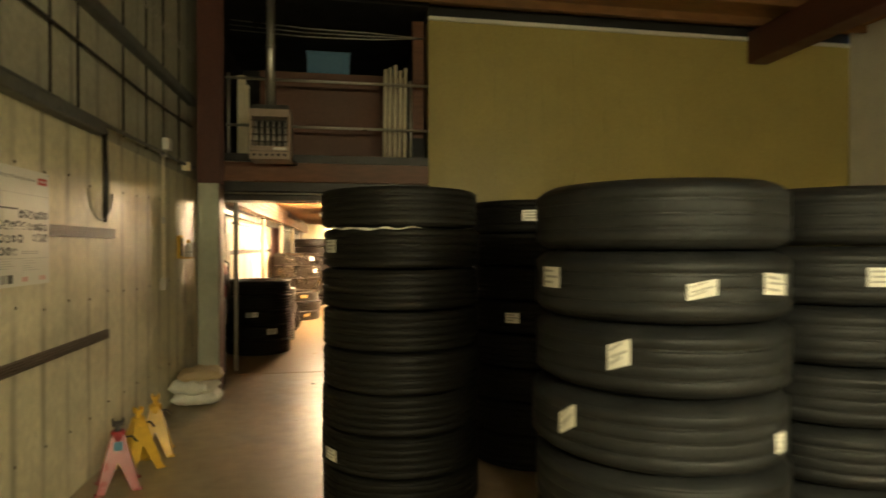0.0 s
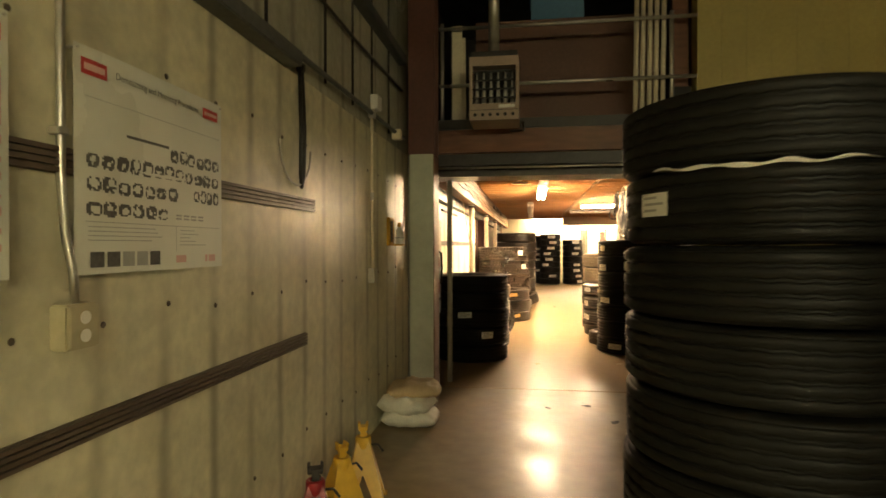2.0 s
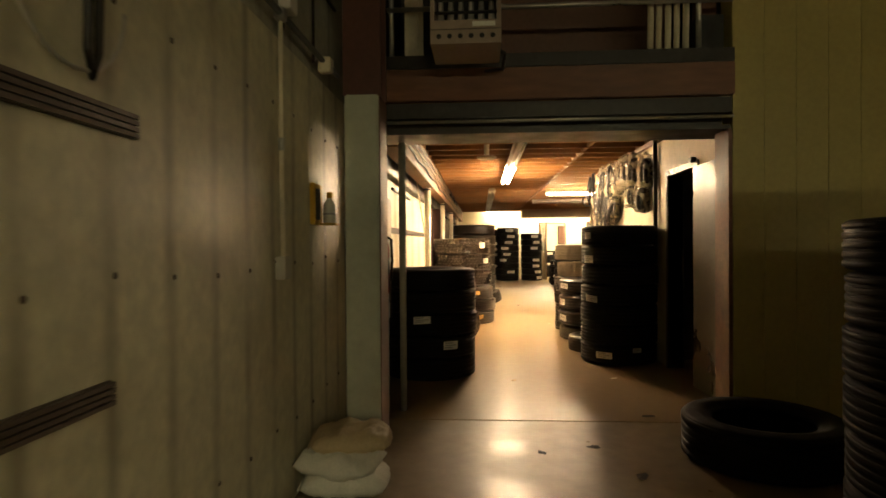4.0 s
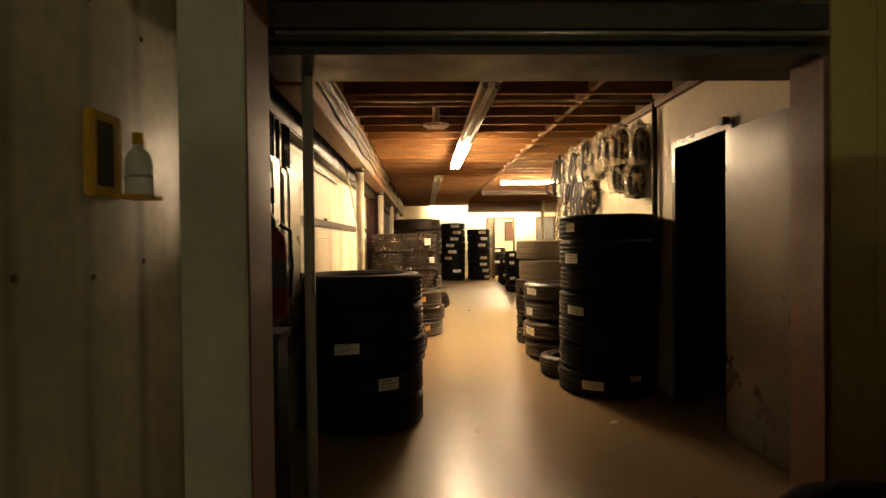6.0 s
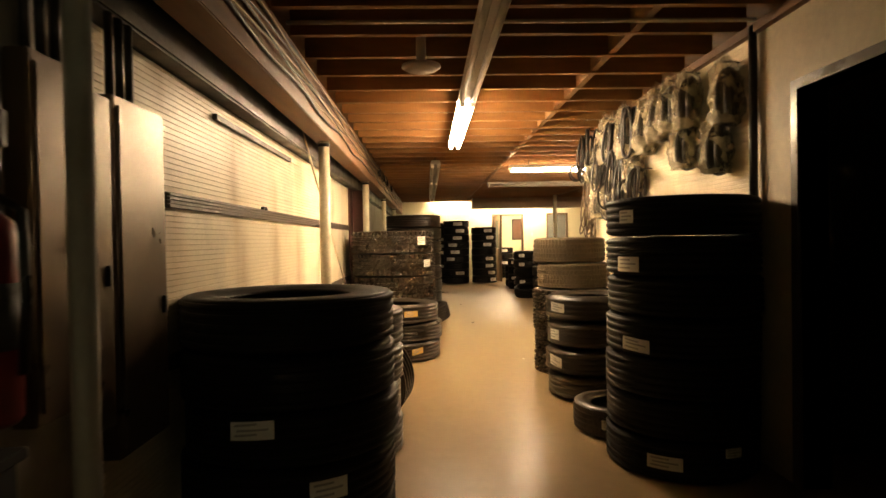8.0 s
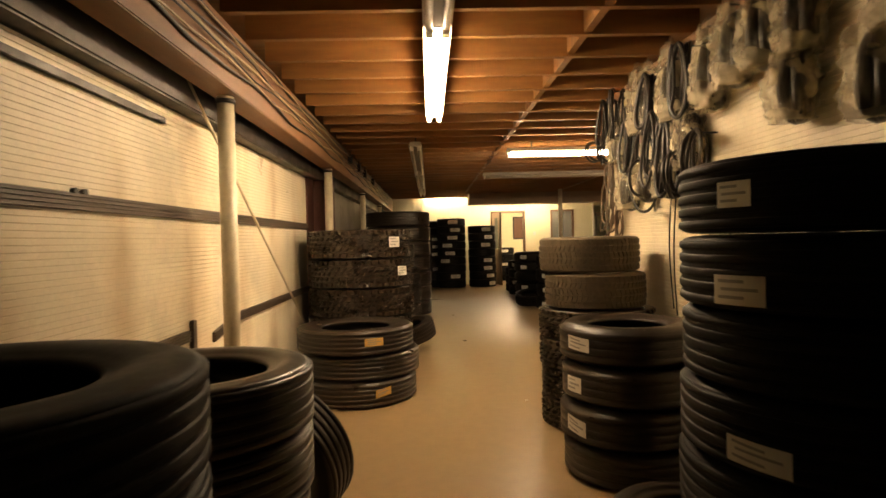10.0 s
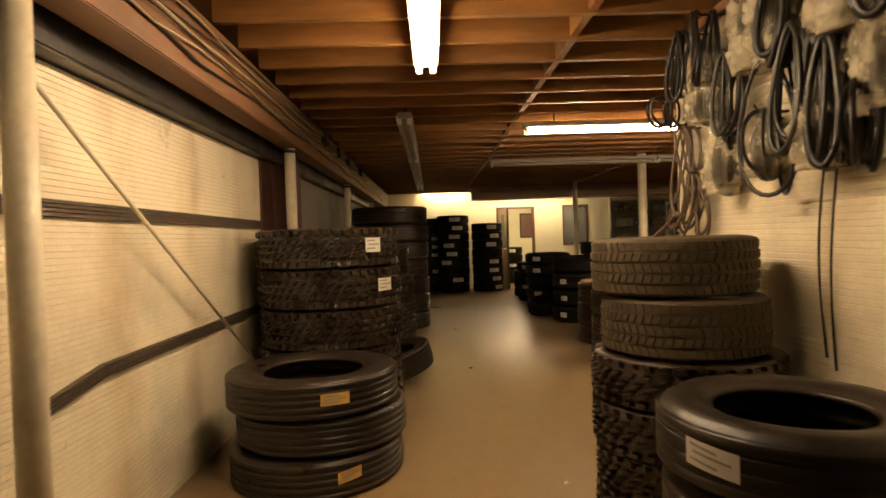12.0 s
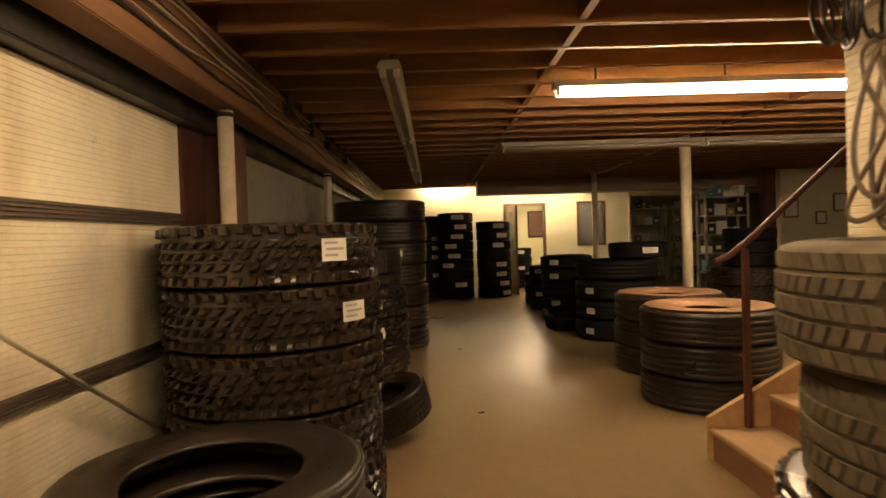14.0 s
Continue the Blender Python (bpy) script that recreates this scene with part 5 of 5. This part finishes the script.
bin_ = thing("storage_bin", -0.05, 8.3, 2.662, "large brown hardboard storage bin in the loft", "bin")
part("front", block(-0.98, 0.92, -0.4, -0.38, 0, 1.18, 0.003), "brown_sheet", bin_)
part("side", block(-0.98, -0.96, -0.379, 0.6, 0, 1.18), "brown_sheet", bin_)
part("side", block(0.90, 0.92, -0.379, 0.6, 0, 1.18), "brown_sheet", bin_)
part("top", block(-0.959, 0.899, -0.379, 0.6, 1.10, 1.12), "brown_sheet", bin_)
bx = thing("wooden_post", 0.99, 7.55, 2.662, "brown timber post at the loft edge", "post")
part("post", block(-0.075, 0.075, -0.04, 0.04, 0, 1.80, 0.004), "brown_board", bx)
tub = thing("blue_tub", -0.16, 8.15, 3.784, "blue plastic tub on the storage bin", "tub")
bm = block(-0.28, 0.28, -0.2, 0.2, 0, 0.36, 0.02)
part("tub", bm, "blue", tub)
part("rim", block(-0.295, 0.295, -0.215, 0.215, 0.33, 0.362, 0.008), "blue", tub)
bb = thing("black_box", 0.96, 7.42, 2.662, "small black box in the loft corner", "box")
part("box", block(-0.09, 0.09, -0.08, 0.05, 0, 0.26, 0.006), "black", bb)
for k in range(3):
    tagged(part("loft_wire", sweep(bmesh.new(), [(-1.3, 7.35, 4.15 + 0.06 * k), (-0.4, 7.3, 4.10 + 0.05 * k), (0.4, 7.35, 4.13 + 0.04 * k), (1.05, 7.4, 4.2)], 0.006, 6), "galv"), "thin wire strung across the loft", "wire", "loft wires")

setting("roof_beam", block(5.55, 5.85, -6.0, 7.28, 4.08, 4.515, 0.01), "red_steel", "heavy dark red roof beam")

# ---- at the opening ----
ext = thing("fire_extinguisher", -1.45, 7.60, 0.93, "red fire extinguisher hung on the wall", "fire extinguisher")
# cylinder and label band coloured dark for the shadow they hang in
part("cylinder", lathe(bmesh.new(), [(0, 0), (0.055, 0), (0.064, 0.012), (0.065, 0.36), (0.055, 0.40), (0.025, 0.425), (0.02, 0.44), (0, 0.44)], 24, closed=False), "red_shaded", ext)
part("valve", block(-0.018, 0.018, -0.03, 0.03, 0.44, 0.475, 0.004), "dark_steel", ext)
part("handle", sweep(bmesh.new(), [(0, 0.02, 0.475), (0, -0.06, 0.50), (0, -0.09, 0.485)], 0.008), "dark_steel", ext)
part("hose", sweep(bmesh.new(), [(0.03, 0.0, 0.45), (0.08, 0.0, 0.42), (0.085, 0.0, 0.25), (0.075, 0.0, 0.1)], 0.01), "tube_rubber", ext)
part("label", lathe(bmesh.new(), [(0.0655, 0.15), (0.066, 0.15), (0.066, 0.28), (0.0655, 0.28)], 24), "ink_dark", ext)
part("bracket", block(-0.14, -0.05, -0.02, 0.02, 0.2, 0.26, 0.003), "dark_steel", ext)

dis = thing("disconnect_box", -1.59, 7.56, 1.44, "grey electric disconnect box with a conduit", "electric box")
part("casing", block(0, 0.10, 0.0, 0.16, 0, 0.22, 0.006), "grey_enamel", dis)
part("lid", block(0.101, 0.107, 0.01, 0.15, 0.01, 0.21, 0.003), "grey_enamel", dis)
part("lever", block(0.107, 0.125, 0.12, 0.145, 0.05, 0.13, 0.003), "dark_steel", dis)
part("conduit", sweep(bmesh.new(), [(0.06, 0.1, 0.22), (0.06, 0.1, 0.6)], 0.014), "galv", dis)
for py0, py1, pz0, pz1 in ((7.86, 8.05, 0.84, 1.76), (8.10, 8.225, 0.74, 1.72), (8.24, 8.58, 0.62, 1.74)):
    pn = thing("fuse_box", -1.645, py0, pz0, "tall grey electric panel with a closed door", "fuse box", "fuse boxes")
    part("casing", block(0.056, 0.12, 0, py1 - py0, 0, pz1 - pz0, 0.005), "panel_steel", pn)
    part("door", block(0.121, 0.127, 0.02, py1 - py0 - 0.02, 0.03, pz1 - pz0 - 0.03, 0.002), "panel_steel", pn)
    part("latch", block(0.127, 0.14, py1 - py0 - 0.06, py1 - py0 - 0.04, 0.42, 0.48, 0.002), "dark_steel", pn)
    for k in range(3 if py1 - py0 > 0.15 else 1):
        part("conduit", rod((0.09, 0.04 + 0.06 * k, pz1 - pz0), (0.09, 0.04 + 0.06 * k, 2.0 - pz0), 0.013), "dark_steel", pn)
shelfb = thing("low_cabinet", -1.49, 7.50, 0, "low dark steel cabinet under the extinguisher", "cabinet")
part("body", block(-0.09, 0.10, -0.10, 0.10, 0.0, 0.86, 0.006), "black", shelfb)
part("top", block(-0.095, 0.115, -0.11, 0.11, 0.861, 0.885, 0.004), "black", shelfb)

# ---- along the girder and ceiling ----
rc = random.Random(11)
for k in range(7):
    z0 = 2.20 + 0.032 * k
    pts = []
    for i in range(34):
        y = 7.9 + i * 0.45
        pts.append((-1.335 + 0.008 + 0.006 * (k % 3), y, z0 + 0.018 * math.sin(1.7 * i + 2 * k) + rc.uniform(-0.012, 0.012)))
    tagged(part("cable", sweep(bmesh.new(), pts, 0.0055 if k % 3 else 0.009, 6), "cable" if k % 2 else "dark_steel"), "electric cable stapled along the timber girder", "cable", "girder cables")
for k, by in enumerate((15.6, 16.5, 17.3, 18.6)):
    jb = thing("junction_box", -1.34, by, 2.30, "small dark junction box on the girder", "junction box", "girder boxes")
    part("box", block(0, 0.05, 0, 0.11, 0, 0.11, 0.004), "dark_steel", jb)
    part("stub", sweep(bmesh.new(), [(0.02, 0.05, 0.11), (0.03, 0.06, 0.16), (0.06, 0.1, 0.2)], 0.006, 6), "dark_steel", jb)
for (a, b) in (((-1.55, 11.05, 2.18), (-1.55, 13.86, 0.45)),):
    tagged(part("brace_wire", rod(a, b, 0.010, 8), "post_paint"), "slack brace wire across the ribbed wall", "wire", "brace wires")
hl = thing("wall_stub", LX + 0.002, 10.25, 1.50, "two small dark fixings in the ribbed wall", "fixing")
for k in range(2):
    part("fixing", rod((0, 0.06 * k, 0), (0.02, 0.06 * k, 0), 0.015, 10), "dark_steel", hl)
tagged(part("metal_strip", block(LX + 0.005, LX + 0.03, 9.4, 11.0, 1.90, 1.93, 0.002), "dark_steel"), "dark strip below the wall top", "strip")

vent = thing("ceiling_disc", -0.60, 9.97, 2.30, "round pale disc fitting under the joists", "ceiling fitting")
part("disc", lathe(bmesh.new(), [(0, 0), (0.09, 0.0), (0.118, 0.018), (0.115, 0.03), (0.06, 0.04), (0, 0.04)], 28, closed=False), "beige_enamel", vent)
part("stem", rod((0, 0, 0.04), (0, 0, 0.34), 0.03), "white_enamel", vent)
setting("ceiling_conduit", rod((-1.3, 9.55, 2.435), (1.2, 9.55, 2.435), 0.011), "galv")
dp = thing("down_pipe", 1.245, 9.66, 1.2, "dark drain pipe on the aisle wall", "pipe")
part("pipe", rod((0, 0, 0), (0, 0, 1.24), 0.022), "dark_steel", dp)


# ---- belts, tubes and bags on the ribbed wall ----
rh = random.Random(5)


def loop_points(H, w, phi, lean, n=22, round_=False, cross=False):
    pts = []
    for i in range(n):
        t = 2 * math.pi * i / n
        z = -H / 2 * (1 - math.cos(t))
        s = math.sin(t) * w / 2 * (1.0 if round_ else (0.55 + 0.45 * (1 - math.cos(t)) / 2) * 1.1)
        if cross:
            s = math.sin(2 * t + 0.5) * w / 2 * (0.7 + 0.3 * math.sin(t / 2))
        pts.append((-(0.05 + lean * -z) + s * math.sin(phi), s * math.cos(phi), z))
    return pts


def belts(y, z, H, w, n, material, r=0.008, out=0.03, round_=False, label="bundle of black rubber belts on a wall hook", name="belt_bundle", cat="belts"):
    b = thing(name, RX, y, z, label, cat, "hanging belts and tubes")
    part("hook", sweep(bmesh.new(), [(0.02, 0, 0.0), (-0.13, 0, 0.0), (-0.15, 0, 0.03)], 0.006, 6), "dark_steel", b)
    for k in range(n):
        ph = rh.uniform(-0.12, 0.12) if material == "tube_brown" else rh.uniform(-0.45, 0.45) if not round_ else rh.uniform(0.2, 1.2)
        pts = loop_points(H * rh.uniform(0.8, 1.03), w * rh.uniform(0.75, 1.15), ph, rh.uniform(-0.05, 0.1), n=30, round_=round_, cross=material == "tube_brown" and k % 3 != 1)
        dy, dx = rh.uniform(-0.04, 0.04), rh.uniform(0, 0.05 if material == "tube_brown" else 0.13) + out * 0.3
        wob = rh.uniform(0, 6)
        pts = [(min(-0.012, p[0] - dx), p[1] + dy + 0.012 * math.sin(3 * p[2] / H + wob), p[2] + 0.008) for p in pts]
        part("belt", sweep(bmesh.new(), pts, r * 0.8, 6, closed=True, flat=1.5), material, b)
    return b


def bagged(y, z, H, w, seed, tubes=2):
    b = thing("bagged_inner_tube", RX, y, z, "folded inner tube in a clear plastic bag", "inner tube", "hanging belts and tubes")
    r = random.Random(seed)
    off = r.uniform(0, 40)
    bm = bmesh.new()
    rings = []
    nz, na = 26, 34
    for i in range(nz + 1):
        t = i / nz
        zz = -H * t
        wd = w / 2 * (0.16 + 0.95 * math.sin(min(1.0, 0.18 + t * 0.95) * math.pi * 0.62)) * (1 if t < 0.92 else 0.8)
        row = []
        for j in range(na):
            a = 2 * math.pi * j / na
            k = 1 + 0.42 * noise.noise((2.4 * math.cos(a) + off, 2.4 * math.sin(a), zz * 10)) + 0.30 * abs(noise.noise((5 * math.cos(a), 5 * math.sin(a) + off, zz * 22))) + 0.12 * noise.noise((11 * math.cos(a), 11 * math.sin(a), zz * 50 + off))
            row.append(bm.verts.new((min(-0.008, -0.09 + 0.075 * math.cos(a) * k * (0.4 + wd / w * 1.4)), wd * math.sin(a) * k, zz + 0.012 * noise.noise((a, zz * 7, off)) + 0.06 * abs(math.sin(a + 0.4)) ** 6 * (1 - t) ** 5)))
        rings.append(row)
    for p, q in zip(rings, rings[1:]):
        for j in range(na):
            bm.faces.new((p[j], p[(j + 1) % na], q[(j + 1) % na], q[j])).smooth = True
    bm.faces.new(rings[0][::-1])
    bm.faces.new(rings[-1])
    part("bag", bm, "plastic", b, "clear crumpled plastic bag")
    for k in range(tubes):
        pts = loop_points(H * 0.72, w * 0.62, 0.6 + 0.7 * k, 0.0)
        pts = [(min(-0.03, p[0] - 0.015), p[1] + 0.02 * (k - 0.5), p[2] - H * 0.18) for p in pts]
        part("inner_tube", sweep(bmesh.new(), pts, 0.030, 10, closed=True, flat=1.6), "tube_rubber", b, "folded black inner tube")
    part("hook", rod((0.02, 0, -0.004), (-0.10, 0, 0.006), 0.006, 6), "dark_steel", b)
    return b


belts(12.84, 1.88, 0.58, 0.20, 5, "tube_brown", 0.0085, label="bundle of brown rubber belts on a wall hook")
belts(12.97, 2.08, 0.20, 0.20, 6, "tube_rubber", 0.009, round_=True, label="small coil of dark hose on a hook", name="hose_coil", cat="hose")
belts(12.72, 2.36, 0.42, 0.13, 7, "tube_rubber", 0.011)
belts(11.88, 2.33, 0.40, 0.12, 5, "tube_rubber", 0.014)
belts(11.78, 2.06, 0.50, 0.16, 7, "tube_rubber", 0.010)
belts(11.96, 2.00, 0.70, 0.36, 2, "tube_rubber", 0.009, label="large black rubber hoop hanging on the wall")
belts(12.04, 1.80, 0.26, 0.26, 2, "tube_rubber", 0.009, round_=True, label="black rubber hoop hanging on the wall")
belts(11.22, 1.84, 0.30, 0.24, 4, "tube_rubber", 0.013, round_=True, label="round black inner tubes on a hook")
belts(11.46, 1.76, 0.28, 0.22, 4, "tube_rubber", 0.013, round_=True, label="round black inner tubes on a hook")
belts(11.36, 2.36, 0.42, 0.14, 5, "tube_rubber", 0.013)
for s, (by, bz, bh, bw) in enumerate(((12.42, 1.82, 0.34, 0.17), (12.16, 2.44, 0.44, 0.18), (11.60, 2.42, 0.45, 0.22), (11.38, 2.0, 0.34, 0.20), (12.08, 1.78, 0.25, 0.16), (10.88, 2.40, 0.40, 0.21),
                                         (9.86, 2.30, 0.37, 0.18), (9.98, 1.98, 0.32, 0.19), (10.42, 2.08, 0.34, 0.18), (10.64, 2.40, 0.38, 0.20))):
    bagged(by, bz, bh, bw, 20 + s)
belts(12.55, 2.40, 0.36, 0.12, 5, "tube_rubber", 0.011)
belts(12.3, 2.12, 0.40, 0.13, 6, "tube_rubber", 0.011)
belts(11.62, 1.98, 0.46, 0.13, 6, "tube_rubber", 0.012)
belts(12.72, 1.62, 0.42, 0.18, 3, "tube_brown", 0.0085, label="bundle of brown rubber belts on a wall hook")
for s, (by, bz, bh, bw) in enumerate(((12.60, 2.16, 0.30, 0.20), (11.98, 2.40, 0.42, 0.24), (11.70, 1.86, 0.34, 0.22), (11.12, 2.38, 0.44, 0.20), (10.36, 2.38, 0.38, 0.20))):
    bagged(by, bz, bh, bw, 50 + s, 2)
for ry, rz0, rz1 in ((11.74, 1.6, 0.76), (11.80, 1.6, 0.80), (11.24, 1.55, 0.84), (11.05, 1.52, 0.69)):
    tagged(part("hanging_cord", sweep(bmesh.new(), [(RX - 0.02 - 0.012 * math.sin(4 * t), ry + 0.025 * math.sin(3.2 * t + ry * 9), rz0 + (rz1 - rz0) * t) for t in [i / 12 for i in range(13)]], 0.0045, 6), "tube_rubber"), "dark cord hanging down the ribbed wall", "cord", "hanging cords")

# ---- stair ----
stair = thing("stair", 1.34, 13.28, 0, "short wooden stair with brown risers and a handrail", "stair")
for k in range(8):
    sx = 0.33 * k
    part("tread", block(sx - 0.02, sx + 0.34, 0.0, 1.08, 0.185 * (k + 1) - 0.03, 0.185 * (k + 1), 0.006), "stair", stair)
    part("riser", block(sx, sx + 0.018, 0.0, 1.08, 0.185 * k + 0.001, 0.185 * (k + 1) - 0.031), "stair_riser", stair)
bm = bmesh.new()
prof = [(-0.02, 0.0), (-0.02, 0.24), (2.7, 0.24 + 2.72 * 0.56), (2.7, 0.0)]
a = [bm.verts.new((x, 1.082, z)) for x, z in prof]
b = [bm.verts.new((x, 1.122, z)) for x, z in prof]
for i in range(4):
    bm.faces.new((a[i], a[(i + 1) % 4], b[(i + 1) % 4], b[i]))
bm.faces.new(a[::-1])
bm.faces.new(b)
bmesh.ops.recalc_face_normals(bm, faces=bm.faces[:])
part("stringer", bm, "stair", stair)
part("newel", block(0.175, 0.21, 1.04, 1.075, 0.186, 1.20, 0.004), "red_steel", stair, "brown steel rail post")
bm = bmesh.new()
sweep(bm, [(0.02, 1.06, 1.13), (0.10, 1.06, 1.16), (0.22, 1.06, 1.25), (2.6, 1.06, 1.25 + 2.38 * 0.88)], 0.018, 10)
part("handrail", bm, "red_steel", stair, "brown steel handrail")

# ---- far part of the store ----
setting("column_white", rod((2.85, 18.1, 0), (2.85, 18.1, 2.449), 0.062, 20), "post_paint", "cream painted round column")
setting("column_thin", rod((2.88, 22.2, 0), (2.88, 22.2, 2.449), 0.05, 16), "post_paint", "cream painted round column")
leaf = tagged(thing("door_office", 1.50, BACK_Y - 0.03, 0, "open brown wooden door with a narrow pane", "door"), kind="structure")
leaf.matrix_basis = pose(1.50, BACK_Y - 0.03, 0, 0, 0, -82)
part("leaf", block(0, 0.86, -0.02, 0.02, 0.01, 2.0, 0.003), "door_wood", leaf)
part("vision_panel", block(0.3, 0.62, -0.024, -0.0205, 1.0, 1.85), "glass_dim", leaf)
part("handle", sweep(bmesh.new(), [(0.80, -0.02, 1.0), (0.80, -0.07, 1.0), (0.70, -0.07, 1.0)], 0.01), "galv", leaf)
wp = thing("wall_poster", 2.82, 28.29, 1.24, "dark framed poster on the office wall", "poster")
part("frame", block(-0.24, 0.24, -0.02, 0.0, 0, 0.78, 0.004), "black", wp)
part("print", block(-0.2, 0.2, -0.024, -0.0205, 0.04, 0.74), "brown_sheet", wp)
sw = thing("light_switch", 2.70, BACK_Y, 1.35, "small white switch plate", "switch")
part("plate", block(-0.04, 0.04, -0.012, 0, 0, 0.11, 0.003), "white_enamel", sw)
part("toggle", block(-0.008, 0.008, -0.022, -0.012, 0.045, 0.065), "white_enamel", sw)

roll = thing("roller_shutter", 4.40, BACK_Y, 2.15, "pale rolled-up shutter over a wide opening", "shutter")
for k in range(6):
    part("slat", block(0, 4.0, -0.02, 0.02, 0.05 * k, 0.05 * k + 0.047, 0.008), "post_paint", roll)
part("guide", block(-0.03, 0.02, -0.03, 0.06, -2.15, 0.3), "white_enamel", roll)

rs = random.Random(21)


def shelf_unit(x, y, w, d, h, n, label, seed):
    r = random.Random(seed)
    u = thing("shelf_unit", x, y, 0, label, "shelf", "store shelves")
    for px in (0.02, w - 0.02):
        for py in (0.02, d - 0.02):
            part("upright", block(px - 0.02, px + 0.02, py - 0.02, py + 0.02, 0, h, 0.003), "grey_enamel", u)
    for k in range(n):
        z = 0.12 + k * (h - 0.2) / (n - 1)
        part("shelf", block(0, w, 0, d, z, z + 0.025, 0.003), "grey_enamel", u)
        if k < n - 0:
            px = 0.05
            while px < w - 0.15:
                bw, bh = r.uniform(0.10, 0.24), r.uniform(0.09, 0.24)
                if r.random() < 0.85:
                    c = thing("carton", x + px, y + 0.04, z + 0.025, r.choice(("small brown cardboard carton on a shelf", "pale parts box on a shelf")), "box", "shelf cartons")
                    part("box", block(0, bw * 0.92, 0, d * 0.7, 0, bh, 0.004), r.choice(("cardboard", "cardboard", "label", "blue", "dark_steel")), c)
                    part("label", block(bw * 0.25, bw * 0.65, -0.002, 0.0, bh * 0.3, bh * 0.6), "label", c)
                px += bw


shelf_unit(5.0, 22.2, 0.85, 0.4, 2.0, 6, "grey metal shelf unit full of parts boxes", 3)
shelf_unit(5.0, 26.6, 1.0, 0.45, 2.0, 5, "dim metal shelf unit in the back room", 4)
shelf_unit(6.2, 26.6, 1.0, 0.45, 2.0, 5, "dim metal shelf unit in the back room", 5)
setting("column_red", block(6.05, 6.25, 22.0, 22.2, 0, 2.449, 0.006), "red_steel", "red oxide steel column")
desk = thing("desk", 7.2, 21.6, 0, "brown wooden desk with papers by the wall", "desk")
part("top", block(-0.7, 0.7, -0.35, 0.35, 0.72, 0.75, 0.004), "brown_board", desk)
for sx in (-0.62, 0.62):
    part("side", block(sx - 0.02, sx + 0.02, -0.32, 0.32, 0, 0.719), "brown_board", desk)
part("modesty_panel", block(-0.6, 0.6, -0.02, 0.0, 0.2, 0.719), "brown_board", desk)
for k, (dx, dw, dh) in enumerate(((-0.5, 0.25, 0.16), (-0.1, 0.3, 0.22), (0.35, 0.2, 0.12))):
    c = thing("carton", 7.2 + dx, 21.5, 0.751, "brown carton on the desk", "box", "desk cartons")
    part("box", block(0, dw, 0, 0.2, 0, dh, 0.004), "cardboard", c)
for k, (fx, fz, fs) in enumerate(((6.9, 1.5, 0.3), (7.5, 1.35, 0.22), (7.9, 1.6, 0.3))):
    fr = thing("picture_frame", fx, 22.6, fz, "small framed notice on the grey wall", "picture frame", "wall frames")
    part("frame", block(-fs / 2, fs / 2, -0.02, 0, 0, fs * 1.2, 0.004), "brown_board", fr)
    part("sheet", block(-fs / 2 + 0.03, fs / 2 - 0.03, -0.023, -0.0205, 0.03, fs * 1.2 - 0.03), "paper", fr)

# ---- litter on the floor ----
for px, py, rz_, m_, lab, s_ in ((0.60, 8.80, 25, "label", "scrap of white paper on the floor", 0.05), (-0.37, 8.68, 70, "cardboard", "scrap of brown card on the floor", 0.05), (0.58, 7.56, 10, "crack", "clump of dirt at the floor joint", 0.06), (0.42, 12.62, 40, "label", "tiny scrap of white paper on the floor", 0.018), (0.04, 6.87, 15, "crack", "dark scrap on the floor", 0.05), (0.22, 6.4, 60, "crack", "dark scrap on the floor", 0.06), (-0.30, 6.75, 120, "crack", "dark scrap on the floor", 0.04), (0.1, 15.4, 0, "crack", "dark scrap on the floor", 0.03), (0.05, 17.9, 30, "crack", "dark scrap on the floor", 0.03)):
    s = thing("litter", px, py, 0.0, lab, "litter", "floor litter", rz=rz_)
    bm = bmesh.new()
    n = 9
    ctr = bm.verts.new((0, 0, 0.012))
    ring = [bm.verts.new((s_ * rs.uniform(0.6, 1.2) * math.cos(2 * math.pi * k / n), 0.6 * s_ * rs.uniform(0.6, 1.2) * math.sin(2 * math.pi * k / n), rs.uniform(0.001, 0.009))) for k in range(n)]
    for k in range(n):
        bm.faces.new((ctr, ring[k], ring[(k + 1) % n]))
    part("scrap", bm, m_, s)

# screw heads with rust along the painted wall
bm = lathe(bmesh.new(), [(0.0, 0.0055), (0.006, 0.005), (0.0095, 0.002), (0.010, 0.0), (0.0, 0.0)], 10, closed=False)
head = bpy.data.meshes.new("screw")
bm.to_mesh(head)
bm.free()
head.materials.append(M["wood_rail"])
rv = random.Random(9)
for zz in (0.42, 1.22, 1.98):
    for k in range(18):
        o = shared("screw", head, wall_left)
        o.matrix_basis = Matrix.Translation((LX, 1.83 + 0.305 * k + rv.uniform(-0.012, 0.012), zz + rv.uniform(-0.02, 0.02))) @ Matrix.Rotation(math.pi / 2, 4, "Y")
